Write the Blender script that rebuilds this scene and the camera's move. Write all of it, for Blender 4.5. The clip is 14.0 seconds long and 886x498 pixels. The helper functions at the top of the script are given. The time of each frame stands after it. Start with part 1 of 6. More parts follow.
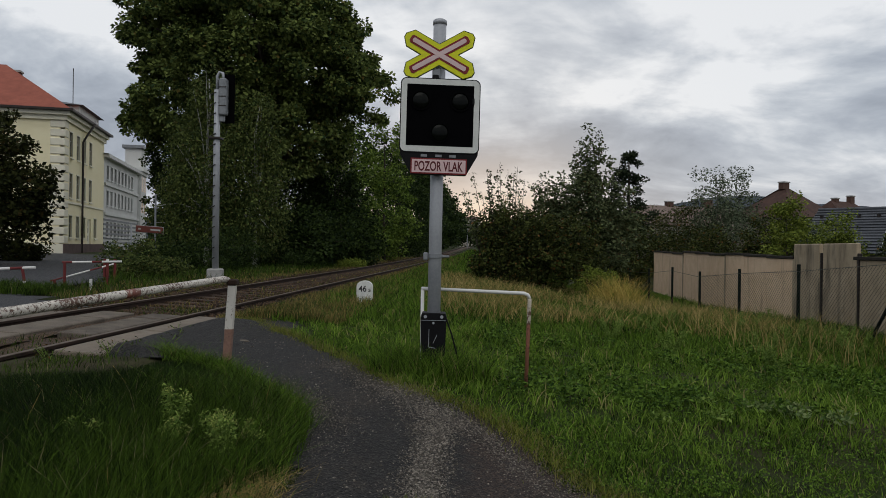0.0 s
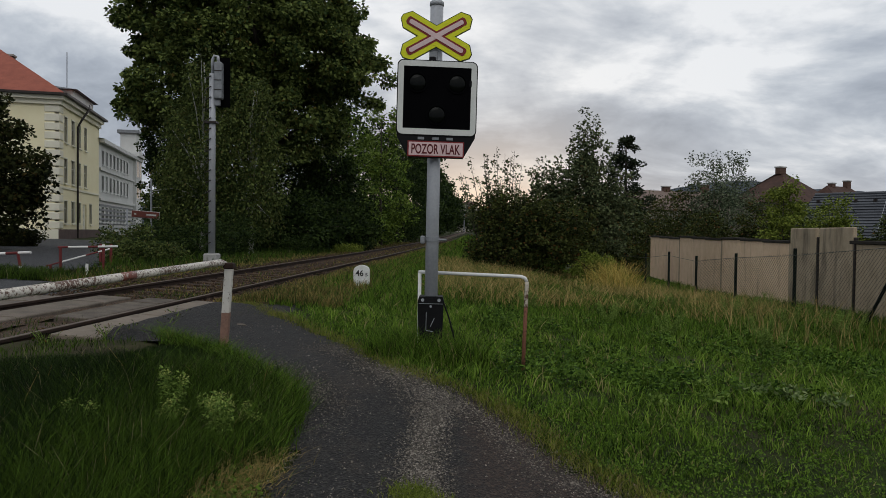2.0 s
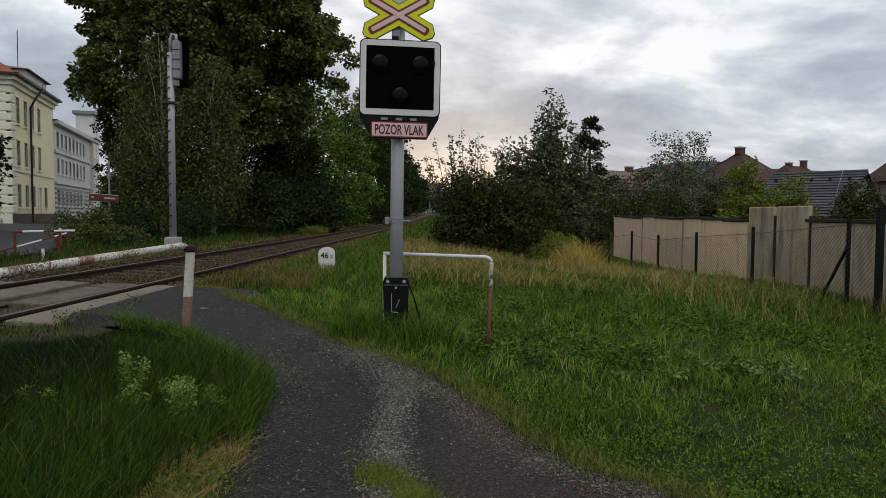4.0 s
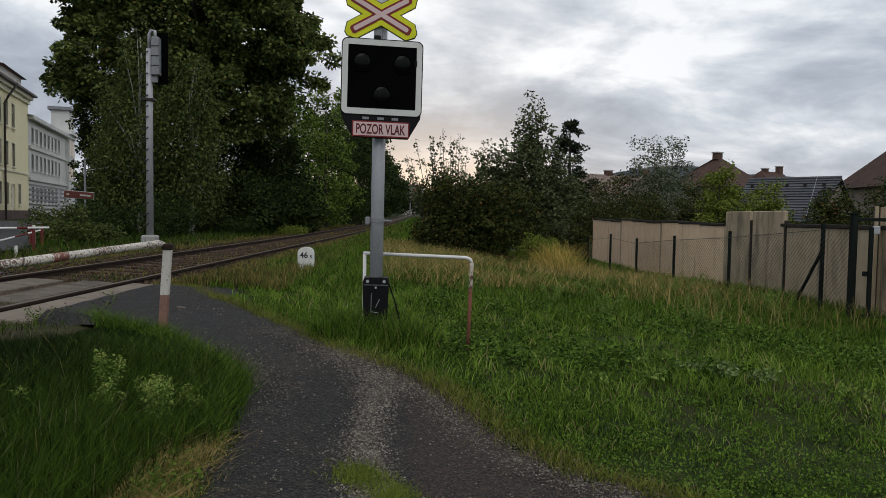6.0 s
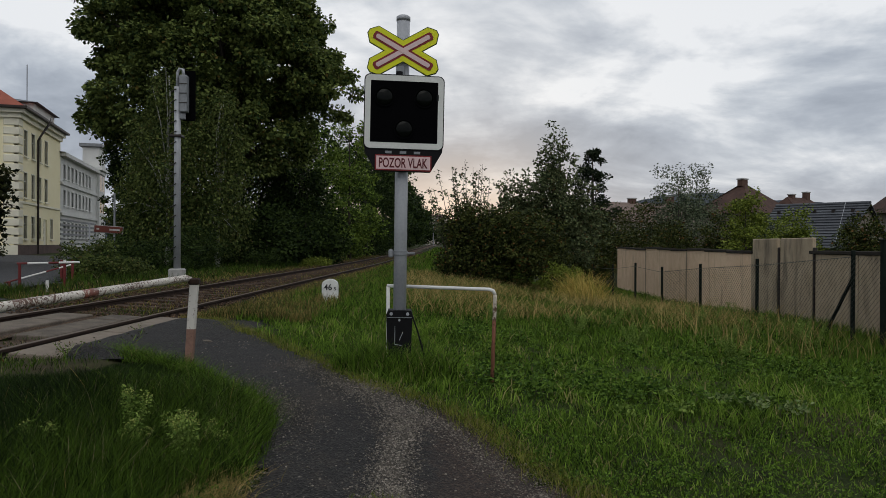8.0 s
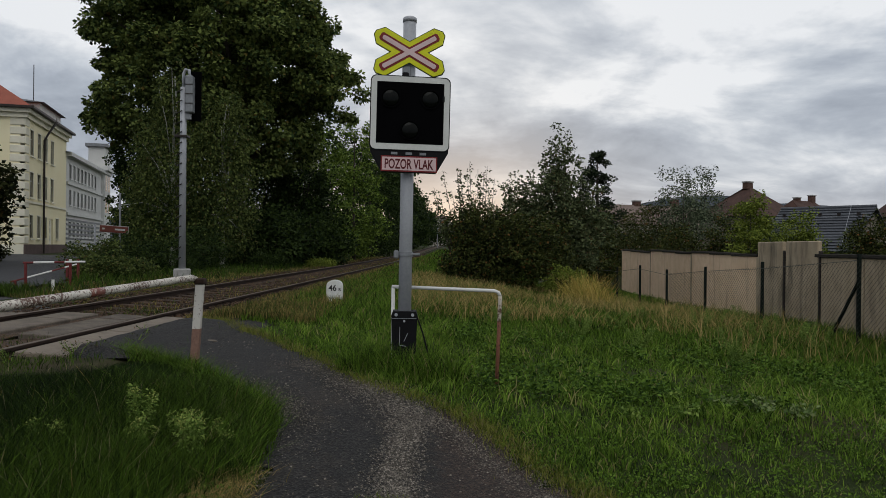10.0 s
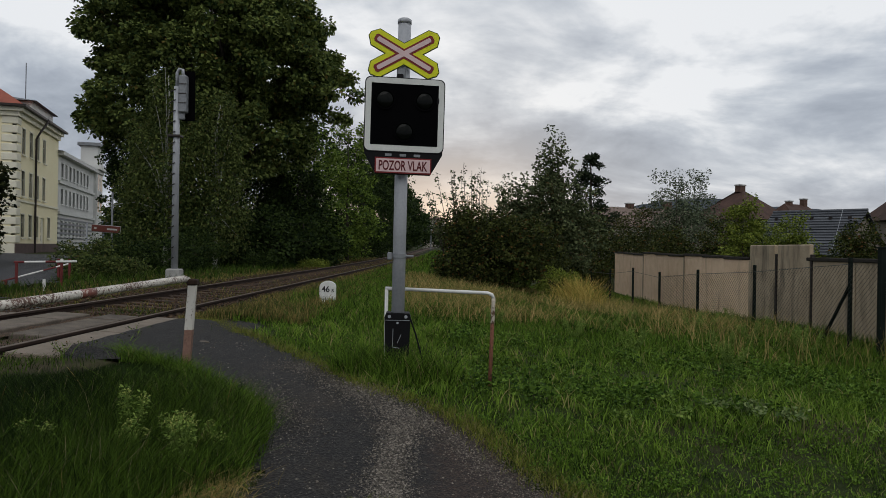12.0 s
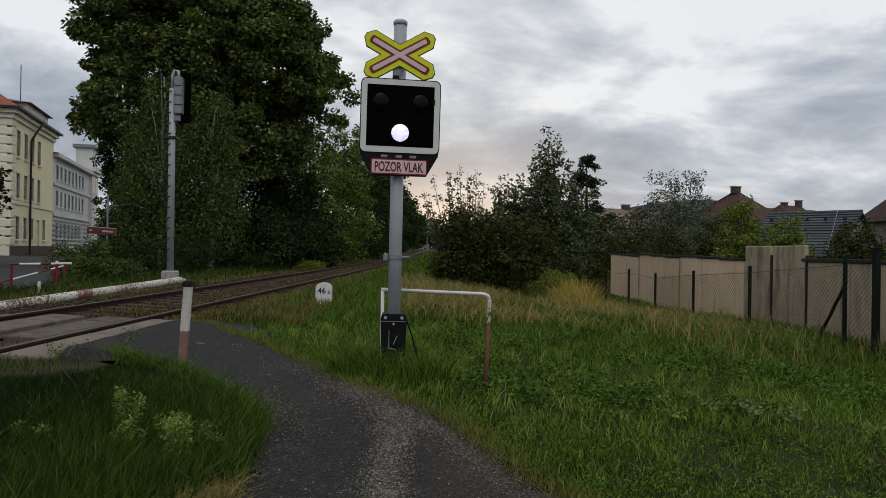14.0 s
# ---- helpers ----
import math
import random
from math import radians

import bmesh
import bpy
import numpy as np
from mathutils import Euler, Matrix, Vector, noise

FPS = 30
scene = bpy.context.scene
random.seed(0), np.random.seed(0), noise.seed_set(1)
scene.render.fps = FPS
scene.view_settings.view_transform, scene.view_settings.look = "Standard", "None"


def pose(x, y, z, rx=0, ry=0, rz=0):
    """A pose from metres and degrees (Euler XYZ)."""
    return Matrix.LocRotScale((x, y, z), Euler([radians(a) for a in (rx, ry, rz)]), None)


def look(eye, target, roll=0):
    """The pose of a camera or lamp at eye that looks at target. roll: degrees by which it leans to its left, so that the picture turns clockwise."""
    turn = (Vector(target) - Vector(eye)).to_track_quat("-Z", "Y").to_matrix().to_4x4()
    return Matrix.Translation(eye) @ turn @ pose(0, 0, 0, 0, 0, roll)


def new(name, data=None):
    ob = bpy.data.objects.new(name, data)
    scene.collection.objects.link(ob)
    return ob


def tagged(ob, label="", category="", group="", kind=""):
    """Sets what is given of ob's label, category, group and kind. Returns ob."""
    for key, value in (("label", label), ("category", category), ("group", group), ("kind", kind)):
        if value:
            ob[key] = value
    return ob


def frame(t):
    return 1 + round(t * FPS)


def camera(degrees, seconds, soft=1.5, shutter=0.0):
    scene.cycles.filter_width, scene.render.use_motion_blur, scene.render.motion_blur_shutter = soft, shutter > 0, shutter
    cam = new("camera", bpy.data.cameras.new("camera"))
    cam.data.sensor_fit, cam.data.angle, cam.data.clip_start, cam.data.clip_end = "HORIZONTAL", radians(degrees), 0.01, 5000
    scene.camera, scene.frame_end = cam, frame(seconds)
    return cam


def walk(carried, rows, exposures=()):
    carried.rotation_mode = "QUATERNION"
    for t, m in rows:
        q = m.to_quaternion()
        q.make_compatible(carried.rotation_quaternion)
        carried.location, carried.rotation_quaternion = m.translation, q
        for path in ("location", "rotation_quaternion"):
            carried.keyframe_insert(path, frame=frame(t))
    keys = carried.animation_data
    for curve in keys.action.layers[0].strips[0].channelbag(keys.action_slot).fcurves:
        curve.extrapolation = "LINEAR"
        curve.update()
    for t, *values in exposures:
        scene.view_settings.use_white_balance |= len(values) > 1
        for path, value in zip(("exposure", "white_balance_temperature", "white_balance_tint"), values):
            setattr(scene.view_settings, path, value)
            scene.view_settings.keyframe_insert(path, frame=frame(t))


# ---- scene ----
cam = camera(64.2, 14.0, soft=0.65)
PATH = [
    (0, (0.046, 0.111, 1.502), (0.0382, 2.1112, 1.4982), 0.78),
    (0.5, (0.045, 0.102, 1.500), (0.0285, 2.1015, 1.5172), 0.42),
    (1, (0.035, 0.095, 1.494), (0.0352, 2.0946, 1.5158), 1.47),
    (1.5, (0.033, 0.102, 1.490), (0.0361, 2.1022, 1.4775), 1.20),
    (2, (0.042, 0.127, 1.480), (0.0439, 2.1261, 1.4350), 0.73),
    (2.5, (0.051, 0.135, 1.478), (0.1353, 2.1327, 1.4139), 0.49),
    (3, (0.057, 0.127, 1.477), (0.1500, 2.1225, 1.3775), -0.17),
    (5.3, (0.046, 0.127, 1.469), (0.1526, 2.1219, 1.3765), 1.04),
    (5.5, (0.042, 0.124, 1.464), (0.1591, 2.1186, 1.3681), 0.80),
    (6, (0.051, 0.131, 1.465), (0.2061, 2.1231, 1.3729), 0.93),
    (6.5, (0.056, 0.124, 1.469), (0.2205, 2.1157, 1.3944), -0.13),
    (7, (0.050, 0.130, 1.480), (0.1780, 2.1250, 1.4300), 0.32),
    (7.5, (0.051, 0.126, 1.484), (0.1587, 2.1235, 1.4804), 0.39),
    (8, (0.054, 0.118, 1.488), (0.1422, 2.1163, 1.4797), 0.31),
    (8.2, (0.050, 0.117, 1.487), (0.1550, 2.1142, 1.4800), 1.10),
    (10.5, (0.039, 0.114, 1.484), (0.1086, 2.1129, 1.4833), 0.62),
    (11, (0.034, 0.111, 1.488), (0.0920, 2.1102, 1.4930), 1.00),
    (11.5, (0.031, 0.111, 1.486), (0.1112, 2.1089, 1.4900), 0.89),
    (12, (0.039, 0.119, 1.491), (0.1343, 2.1170, 1.4909), 0.91),
    (12.5, (0.037, 0.113, 1.482), (0.1364, 2.1108, 1.4787), 0.52),
    (13, (0.043, 0.113, 1.485), (0.1451, 2.1107, 1.4703), 0.10),
    (13.5, (0.044, 0.117, 1.482), (0.1503, 2.1138, 1.4737), 0.16),
    (14, (0.041, 0.114, 1.484), (0.1469, 2.1107, 1.4889), 0.83),
]
walk(cam, [(t, look(eye, target, roll)) for t, eye, target, roll in PATH],
     exposures=((0, -0.22), (2, -0.18), (3, -0.02), (6.5, 0.0), (7.5, -0.18), (14, -0.18)))

# ---- world, sun, exposure ----
world = bpy.data.worlds.new("overcast_evening")
scene.world = world
world.use_nodes = True
wt = world.node_tree
wt.nodes.clear()


def N(tree, kind, **kw):
    n = tree.nodes.new(kind)
    for k, v in kw.items():
        n.inputs[k].default_value = v
    return n


def math_node(tree, op, a, b=None, clamp=False):
    n = tree.nodes.new("ShaderNodeMath")
    n.operation, n.use_clamp = op, clamp
    for i, v in enumerate((a, b)):
        if v is None:
            continue
        if isinstance(v, (int, float)):
            n.inputs[i].default_value = v
        else:
            tree.links.new(v, n.inputs[i])
    return n.outputs[0]


def ramp_node(tree, fac, stops):
    n = tree.nodes.new("ShaderNodeValToRGB")
    el = n.color_ramp.elements
    while len(el) < len(stops):
        el.new(0.5)
    for e, (p, c) in zip(el, stops):
        e.position = p
        e.color = (*c, 1) if len(c) == 3 else c
    tree.links.new(fac, n.inputs[0])
    return n.outputs[0]


def mix_node(tree, fac, a, b, mode="MIX"):
    n = tree.nodes.new("ShaderNodeMix")
    n.data_type, n.blend_type = "RGBA", mode
    for sock, v in ((n.inputs[0], fac), (n.inputs[6], a), (n.inputs[7], b)):
        if isinstance(v, (int, float)):
            sock.default_value = v
        elif isinstance(v, tuple):
            sock.default_value = (*v, 1)
        else:
            tree.links.new(v, sock)
    return n.outputs[2]


def build_sky():
    L = wt.links.new
    tc = wt.nodes.new("ShaderNodeTexCoord")
    sep = wt.nodes.new("ShaderNodeSeparateXYZ")
    L(tc.outputs["Generated"], sep.inputs[0])
    X, Y, Z = sep.outputs
    zc = math_node(wt, "MAXIMUM", Z, 0.0)
    den = math_node(wt, "ADD", zc, 0.3)
    comb = wt.nodes.new("ShaderNodeCombineXYZ")
    L(math_node(wt, "DIVIDE", X, den), comb.inputs[0])
    L(math_node(wt, "DIVIDE", Y, den), comb.inputs[1])
    big = N(wt, "ShaderNodeTexNoise", Scale=2.3, Detail=8.0, Roughness=0.55, Distortion=0.3)
    L(comb.outputs[0], big.inputs["Vector"])
    streak = wt.nodes.new("ShaderNodeMapping")
    streak.inputs["Scale"].default_value = (1.5, 2.2, 1)
    streak.inputs["Location"].default_value = (3.1, 1.7, 0)
    L(comb.outputs[0], streak.inputs[0])
    fine = N(wt, "ShaderNodeTexNoise", Scale=0.8, Detail=6.0, Roughness=0.6, Distortion=0.6)
    L(streak.outputs[0], fine.inputs["Vector"])
    v = math_node(wt, "ADD", math_node(wt, "MULTIPLY", big.outputs[0], 0.55), math_node(wt, "MULTIPLY", fine.outputs[0], 0.45))
    # brighter cloud ahead to the right, greyer to the left
    side = math_node(wt, "MULTIPLY", X, 0.05)
    v = math_node(wt, "ADD", v, side)
    # layers of cloud: a duller belt over the horizon, brighter above
    belt = ramp_node(wt, Z, [(0.0, (0.5, 0.5, 0.5)), (0.07, (0.47, 0.47, 0.47)), (0.14, (0.44, 0.44, 0.44)), (0.22, (0.515, 0.515, 0.515)), (0.31, (0.585, 0.585, 0.585)), (0.6, (0.54, 0.54, 0.54))])
    v = math_node(wt, "ADD", v, math_node(wt, "SUBTRACT", belt, 0.5), clamp=True)
    cloud = ramp_node(wt, v, [(0.40, (0.36, 0.405, 0.48)), (0.465, (0.47, 0.52, 0.60)), (0.52, (0.63, 0.68, 0.75)), (0.595, (0.95, 0.975, 1.01))])
    # low band near the horizon: duller cloud, warm gap where the sun set
    low = math_node(wt, "SUBTRACT", 1.0, math_node(wt, "MULTIPLY", zc, 4.5), clamp=True)
    low = math_node(wt, "POWER", low, 3.0)
    cloud = mix_node(wt, math_node(wt, "MULTIPLY", low, 0.5), cloud, (0.60, 0.58, 0.61))
    vd = wt.nodes.new("ShaderNodeVectorMath")
    vd.operation = "DOT_PRODUCT"
    L(tc.outputs["Generated"], vd.inputs[0])
    vd.inputs[1].default_value = Vector((0.02, 1, 0.035)).normalized()
    glow = math_node(wt, "MULTIPLY", math_node(wt, "SUBTRACT", vd.outputs["Value"], 0.97), 34.0, clamp=True)
    glow = math_node(wt, "MULTIPLY", glow, math_node(wt, "POWER", low, 0.7))
    cloud = mix_node(wt, math_node(wt, "MULTIPLY", glow, 0.95), cloud, (1.05, 0.74, 0.48))
    sky = wt.nodes.new("ShaderNodeTexSky")
    sky.sky_type, sky.sun_disc = "NISHITA", False
    sky.sun_elevation, sky.sun_rotation = radians(12), radians(5)
    b1 = wt.nodes.new("ShaderNodeBackground")
    b1.inputs[1].default_value = 0.05
    L(sky.outputs[0], b1.inputs[0])
    b2 = wt.nodes.new("ShaderNodeBackground")
    b2.inputs[1].default_value = SKY_STRENGTH
    L(cloud, b2.inputs[0])
    mx = wt.nodes.new("ShaderNodeMixShader")
    mx.inputs[0].default_value = 0.93
    L(b1.outputs[0], mx.inputs[1])
    L(b2.outputs[0], mx.inputs[2])
    out = wt.nodes.new("ShaderNodeOutputWorld")
    L(mx.outputs[0], out.inputs[0])


SKY_STRENGTH = 1.02
build_sky()
sun = new("sun", bpy.data.lights.new("sun", "SUN"))
sun.data.energy, sun.data.angle, sun.data.color = 0.72, radians(40), (1, 0.97, 0.92)
sun.matrix_world = look((-8, -40, 60), (0, 12, 0))


# ---- materials ----
def material(name, rough=0.8, metal=0.0, spec=0.3):
    m = bpy.data.materials.new(name)
    m.use_nodes = True
    b = m.node_tree.nodes["Principled BSDF"]
    b.inputs["Roughness"].default_value, b.inputs["Metallic"].default_value = rough, metal
    b.inputs["Specular IOR Level"].default_value = spec
    return m, m.node_tree, b


def coords(t):
    return t.nodes.new("ShaderNodeTexCoord").outputs["Object"]


def noise_out(t, scale, detail=4.0, rough=0.55, vec=None, stretch=None):
    n = N(t, "ShaderNodeTexNoise", Scale=scale, Detail=detail, Roughness=rough)
    v = vec or coords(t)
    if stretch:
        mp = t.nodes.new("ShaderNodeMapping")
        mp.inputs["Scale"].default_value = stretch
        t.links.new(v, mp.inputs[0])
        v = mp.outputs[0]
    t.links.new(v, n.inputs["Vector"])
    return n.outputs[0]


def bump(t, b, height, strength=0.3, dist=0.01):
    n = N(t, "ShaderNodeBump", Strength=strength, Distance=dist)
    t.links.new(height, n.inputs["Height"])
    t.links.new(n.outputs[0], b.inputs["Normal"])


def plain(name, a, b_, scale=6.0, rough=0.8, metal=0.0, grain=60.0, relief=0.2, spec=0.3, stretch=None, island=False):
    """Two-scale mottled surface from colour a to colour b_."""
    m, t, b = material(name, rough, metal, spec)
    n1 = noise_out(t, scale, 5.0, 0.6, stretch=stretch)
    n2 = noise_out(t, grain, 3.0, 0.6)
    v = math_node(t, "ADD", math_node(t, "MULTIPLY", n1, 0.65), math_node(t, "MULTIPLY", n2, 0.35))
    if island:
        oi = t.nodes.new("ShaderNodeObjectInfo")
        v = math_node(t, "ADD", v, math_node(t, "MULTIPLY", math_node(t, "SUBTRACT", oi.outputs["Random"], 0.5), 0.25))
    c = ramp_node(t, v, [(0.3, a), (0.7, b_)])
    t.links.new(c, b.inputs["Base Color"])
    bump(t, b, n2, relief, 0.006)
    return m


def leafy(name, dark, light, dry=None, dry_share=0.0, rough=0.55, patch=0.5):
    """Leaves or blades: each island has its own tint, and patches differ."""
    m, t, b = material(name, 0.75, 0, 0.1)
    geo = t.nodes.new("ShaderNodeNewGeometry")
    pn = noise_out(t, patch, 3.0)
    v = math_node(t, "ADD", math_node(t, "MULTIPLY", geo.outputs["Random Per Island"], 0.55), math_node(t, "MULTIPLY", pn, 0.45))
    c = ramp_node(t, v, [(0.27, dark), (0.68, light)])
    if dry:
        sel = math_node(t, "FRACT", math_node(t, "MULTIPLY", geo.outputs["Random Per Island"], 37.0))
        k = math_node(t, "LESS_THAN", sel, dry_share)
        c = mix_node(t, k, c, dry)
    t.links.new(c, b.inputs["Base Color"])
    # thin leaves let some light through
    tr = t.nodes.new("ShaderNodeBsdfTranslucent")
    t.links.new(c, tr.inputs[0])
    mx = t.nodes.new("ShaderNodeMixShader")
    mx.inputs[0].default_value = 0.16
    t.links.new(b.outputs[0], mx.inputs[1])
    t.links.new(tr.outputs[0], mx.inputs[2])
    t.links.new(mx.outputs[0], t.nodes["Material Output"].inputs[0])
    return m


def peeling(name, paint, under, amount=0.45, scale=14.0, bands=None):
    """Old paint flaking off rusty metal; bands: second paint colour and length along x."""
    m, t, b = material(name, 0.6, 0, 0.35)
    vec = coords(t)
    n1 = noise_out(t, scale, 8.0, 0.7, vec)
    n2 = noise_out(t, 2.2, 3.0, 0.5, vec)
    v = math_node(t, "ADD", math_node(t, "MULTIPLY", n1, 0.7), math_node(t, "MULTIPLY", n2, 0.3))
    k = ramp_node(t, v, [(amount, (0, 0, 0)), (amount + 0.05, (1, 1, 1))])
    dirt = ramp_node(t, noise_out(t, 40, 4.0, 0.6, vec), [(0.3, tuple(x * 0.72 for x in paint)), (0.65, paint)])
    if bands:
        other, at = bands
        sep = t.nodes.new("ShaderNodeSeparateXYZ")
        t.links.new(vec, sep.inputs[0])
        s = math_node(t, "GREATER_THAN", sep.outputs[2], at)
        dirt = mix_node(t, s, dirt, other)
    rust = ramp_node(t, noise_out(t, 30, 5.0, 0.6, vec), [(0.3, tuple(x * 0.5 for x in under)), (0.7, under)])
    t.links.new(mix_node(t, k, rust, dirt), b.inputs["Base Color"])
    bump(t, b, k, 0.35, 0.002)
    return m


def ground_material():
    m, t, b = material("grassy_soil", 0.95, 0, 0.1)
    vec = coords(t)
    n1, n2, n3 = noise_out(t, 0.35, 4, 0.6, vec), noise_out(t, 3.0, 5, 0.65, vec), noise_out(t, 40, 4, 0.6, vec)
    v = math_node(t, "ADD", math_node(t, "MULTIPLY", n2, 0.6), math_node(t, "MULTIPLY", n3, 0.4))
    green = ramp_node(t, v, [(0.3, (0.008, 0.012, 0.004)), (0.52, (0.024, 0.036, 0.008)), (0.72, (0.055, 0.070, 0.016))])
    brown = ramp_node(t, v, [(0.3, (0.02, 0.017, 0.010)), (0.7, (0.075, 0.062, 0.034))])
    k = ramp_node(t, n1, [(0.45, (0, 0, 0)), (0.65, (1, 1, 1))])
    t.links.new(mix_node(t, k, green, brown), b.inputs["Base Color"])
    bump(t, b, n3, 0.6, 0.03)
    return m


def asphalt_material(name, base, chips, worn, worn_share=0.5, patch=None):
    m, t, b = material(name, 0.75, 0, 0.3)
    vec = coords(t)
    vor = N(t, "ShaderNodeTexVoronoi", Scale=75.0)
    t.links.new(vec, vor.inputs["Vector"])
    chip = ramp_node(t, vor.outputs["Color"], [(0.42, base), (0.62, tuple((p + 2 * q) / 3 * 0.5 for p, q in zip(base, chips))), (0.85, chips)])
    n1 = noise_out(t, 1.1, 5, 0.65, vec)
    n2 = noise_out(t, 9.0, 5, 0.7, vec)
    v = math_node(t, "ADD", math_node(t, "MULTIPLY", n1, 0.6), math_node(t, "MULTIPLY", n2, 0.4))
    k = ramp_node(t, v, [(worn_share, (0, 0, 0)), (worn_share + 0.16, (1, 1, 1))])
    chip2 = ramp_node(t, vor.outputs["Color"], [(0.3, tuple(x * 0.55 for x in worn)), (0.8, tuple(min(1, x * 1.5) for x in worn))])
    col = mix_node(t, k, chip, chip2)
    if patch:
        # older brown asphalt over one half of the path
        sep = t.nodes.new("ShaderNodeSeparateXYZ")
        t.links.new(vec, sep.inputs[0])
        e = math_node(t, "ADD", math_node(t, "SUBTRACT", sep.outputs[0], 0.12), math_node(t, "MULTIPLY", math_node(t, "SUBTRACT", n2, 0.5), 0.7))
        e = math_node(t, "MULTIPLY", e, 5.0, clamp=True)
        old = ramp_node(t, vor.outputs["Color"], [(0.35, tuple(0.45 * p for p in patch)), (0.8, tuple(2.2 * p for p in patch))])
        col = mix_node(t, math_node(t, "MULTIPLY", e, 0.8), col, old)
    t.links.new(col, b.inputs["Base Color"])
    bump(t, b, vor.outputs["Distance"], 0.8, 0.015)
    return m


def streaked(name, a, b_, stain, scale=3.0, top=0.5):
    """Concrete or render with stains that run down."""
    m, t, b = material(name, 0.9, 0, 0.2)
    vec = coords(t)
    n1 = noise_out(t, scale, 5, 0.6, vec)
    n2 = noise_out(t, 55, 4, 0.6, vec)
    run = noise_out(t, 1.5, 5, 0.65, vec, (1.6, 1.6, 0.3))
    v = math_node(t, "ADD", math_node(t, "MULTIPLY", n1, 0.6), math_node(t, "MULTIPLY", n2, 0.4))
    c = ramp_node(t, v, [(0.32, a), (0.68, b_)])
    k = ramp_node(t, run, [(top, (0, 0, 0)), (top + 0.2, (0.8, 0.8, 0.8))])
    t.links.new(mix_node(t, k, c, stain), b.inputs["Base Color"])
    bump(t, b, n2, 0.35, 0.008)
    return m


def glowing(name, colour, strength, gap):
    m, t, b = material(name, 0.4)
    b.inputs["Base Color"].default_value = (*colour, 1)
    b.inputs["Emission Color"].default_value = (*colour, 1)
    vor = N(t, "ShaderNodeTexVoronoi", Scale=80.0)
    t.links.new(coords(t), vor.inputs["Vector"])
    k = ramp_node(t, vor.outputs["Color"], [(0.3, gap), (0.5, colour)])
    t.links.new(k, b.inputs["Emission Color"])
    b.inputs["Emission Strength"].default_value = strength
    return m


M = {}
M["ground"] = ground_material()
M["path"] = asphalt_material("worn_asphalt", (0.0045, 0.004, 0.0038), (0.042, 0.038, 0.034), (0.034, 0.026, 0.019), 0.5, (0.026, 0.015, 0.010))
M["road"] = asphalt_material("old_road_asphalt", (0.028, 0.028, 0.031), (0.07, 0.07, 0.072), (0.05, 0.05, 0.052), 0.5)
M["gravel"] = asphalt_material("pale_gravel", (0.07, 0.061, 0.050), (0.33, 0.29, 0.24), (0.16, 0.14, 0.115), 0.45)
M["ballast"] = asphalt_material("rusty_ballast", (0.020, 0.010, 0.005), (0.13, 0.072, 0.034), (0.06, 0.032, 0.013), 0.44)
M["grass"] = leafy("lawn_grass", (0.009, 0.024, 0.003), (0.114, 0.198, 0.021), (0.22, 0.20, 0.075), 0.035, patch=2.2)
M["tall_grass"] = leafy("tall_grass", (0.005, 0.012, 0.002), (0.058, 0.104, 0.011), (0.20, 0.18, 0.09), 0.02, patch=0.7)
M["dry_grass"] = leafy("dry_grass", (0.085, 0.070, 0.016), (0.34, 0.25, 0.085), (0.06, 0.09, 0.02), 0.28, patch=0.6)
M["verge"] = leafy("withered_verge_grass", (0.045, 0.042, 0.012), (0.25, 0.195, 0.065), (0.05, 0.085, 0.016), 0.25, patch=0.9)
M["grass_dark"] = leafy("darker_grass_blades", (0.0025, 0.006, 0.002), (0.022, 0.043, 0.007), (0.15, 0.14, 0.07), 0.012, patch=0.9)
M["herb"] = leafy("rank_herb_leaves", (0.017, 0.044, 0.006), (0.110, 0.188, 0.026), patch=1.2)
M["tuft"] = leafy("grass_tuft_blades", (0.05, 0.10, 0.010), (0.20, 0.31, 0.04), (0.30, 0.27, 0.11), 0.1, patch=1.2)
M["straw"] = leafy("straw_blades", (0.13, 0.10, 0.03), (0.46, 0.34, 0.135), (0.075, 0.12, 0.02), 0.32, patch=0.6)
M["clover"] = leafy("clover_leaves", (0.03, 0.07, 0.008), (0.13, 0.215, 0.028), patch=1.5)
M["edge"] = leafy("edge_grass_blades", (0.06, 0.08, 0.012), (0.20, 0.21, 0.04), (0.2, 0.16, 0.08), 0.15, patch=1.5)
M["deep_red"] = plain("dark_red_lettering", (0.075, 0.006, 0.008), (0.10, 0.009, 0.010), 3, 0.6)
M["gold"] = leafy("golden_straw_blades", (0.22, 0.17, 0.035), (0.60, 0.44, 0.13), (0.16, 0.19, 0.03), 0.2, patch=1.0)
M["weed"] = leafy("weed_leaves", (0.06, 0.11, 0.018), (0.20, 0.28, 0.06), patch=2.0)
M["pale_leaf"] = leafy("pale_leaf", (0.07, 0.12, 0.035), (0.20, 0.25, 0.10), patch=2.0)
M["yellow_bloom"] = leafy("yellow_blooms", (0.20, 0.24, 0.05), (0.36, 0.38, 0.12), patch=2.0)
M["chestnut"] = leafy("chestnut_leaves", (0.021, 0.041, 0.012), (0.155, 0.192, 0.050), (0.13, 0.10, 0.025), 0.03, patch=0.35)
M["birch"] = leafy("birch_leaves", (0.018, 0.034, 0.009), (0.100, 0.125, 0.032), (0.10, 0.09, 0.03), 0.05, patch=0.5)
# shade under the canopy is put into this dark leaf colour
M["wood_leaf_shaded"] = leafy("shaded_woodland_leaves", (0.007, 0.016, 0.005), (0.040, 0.064, 0.014), patch=0.25)
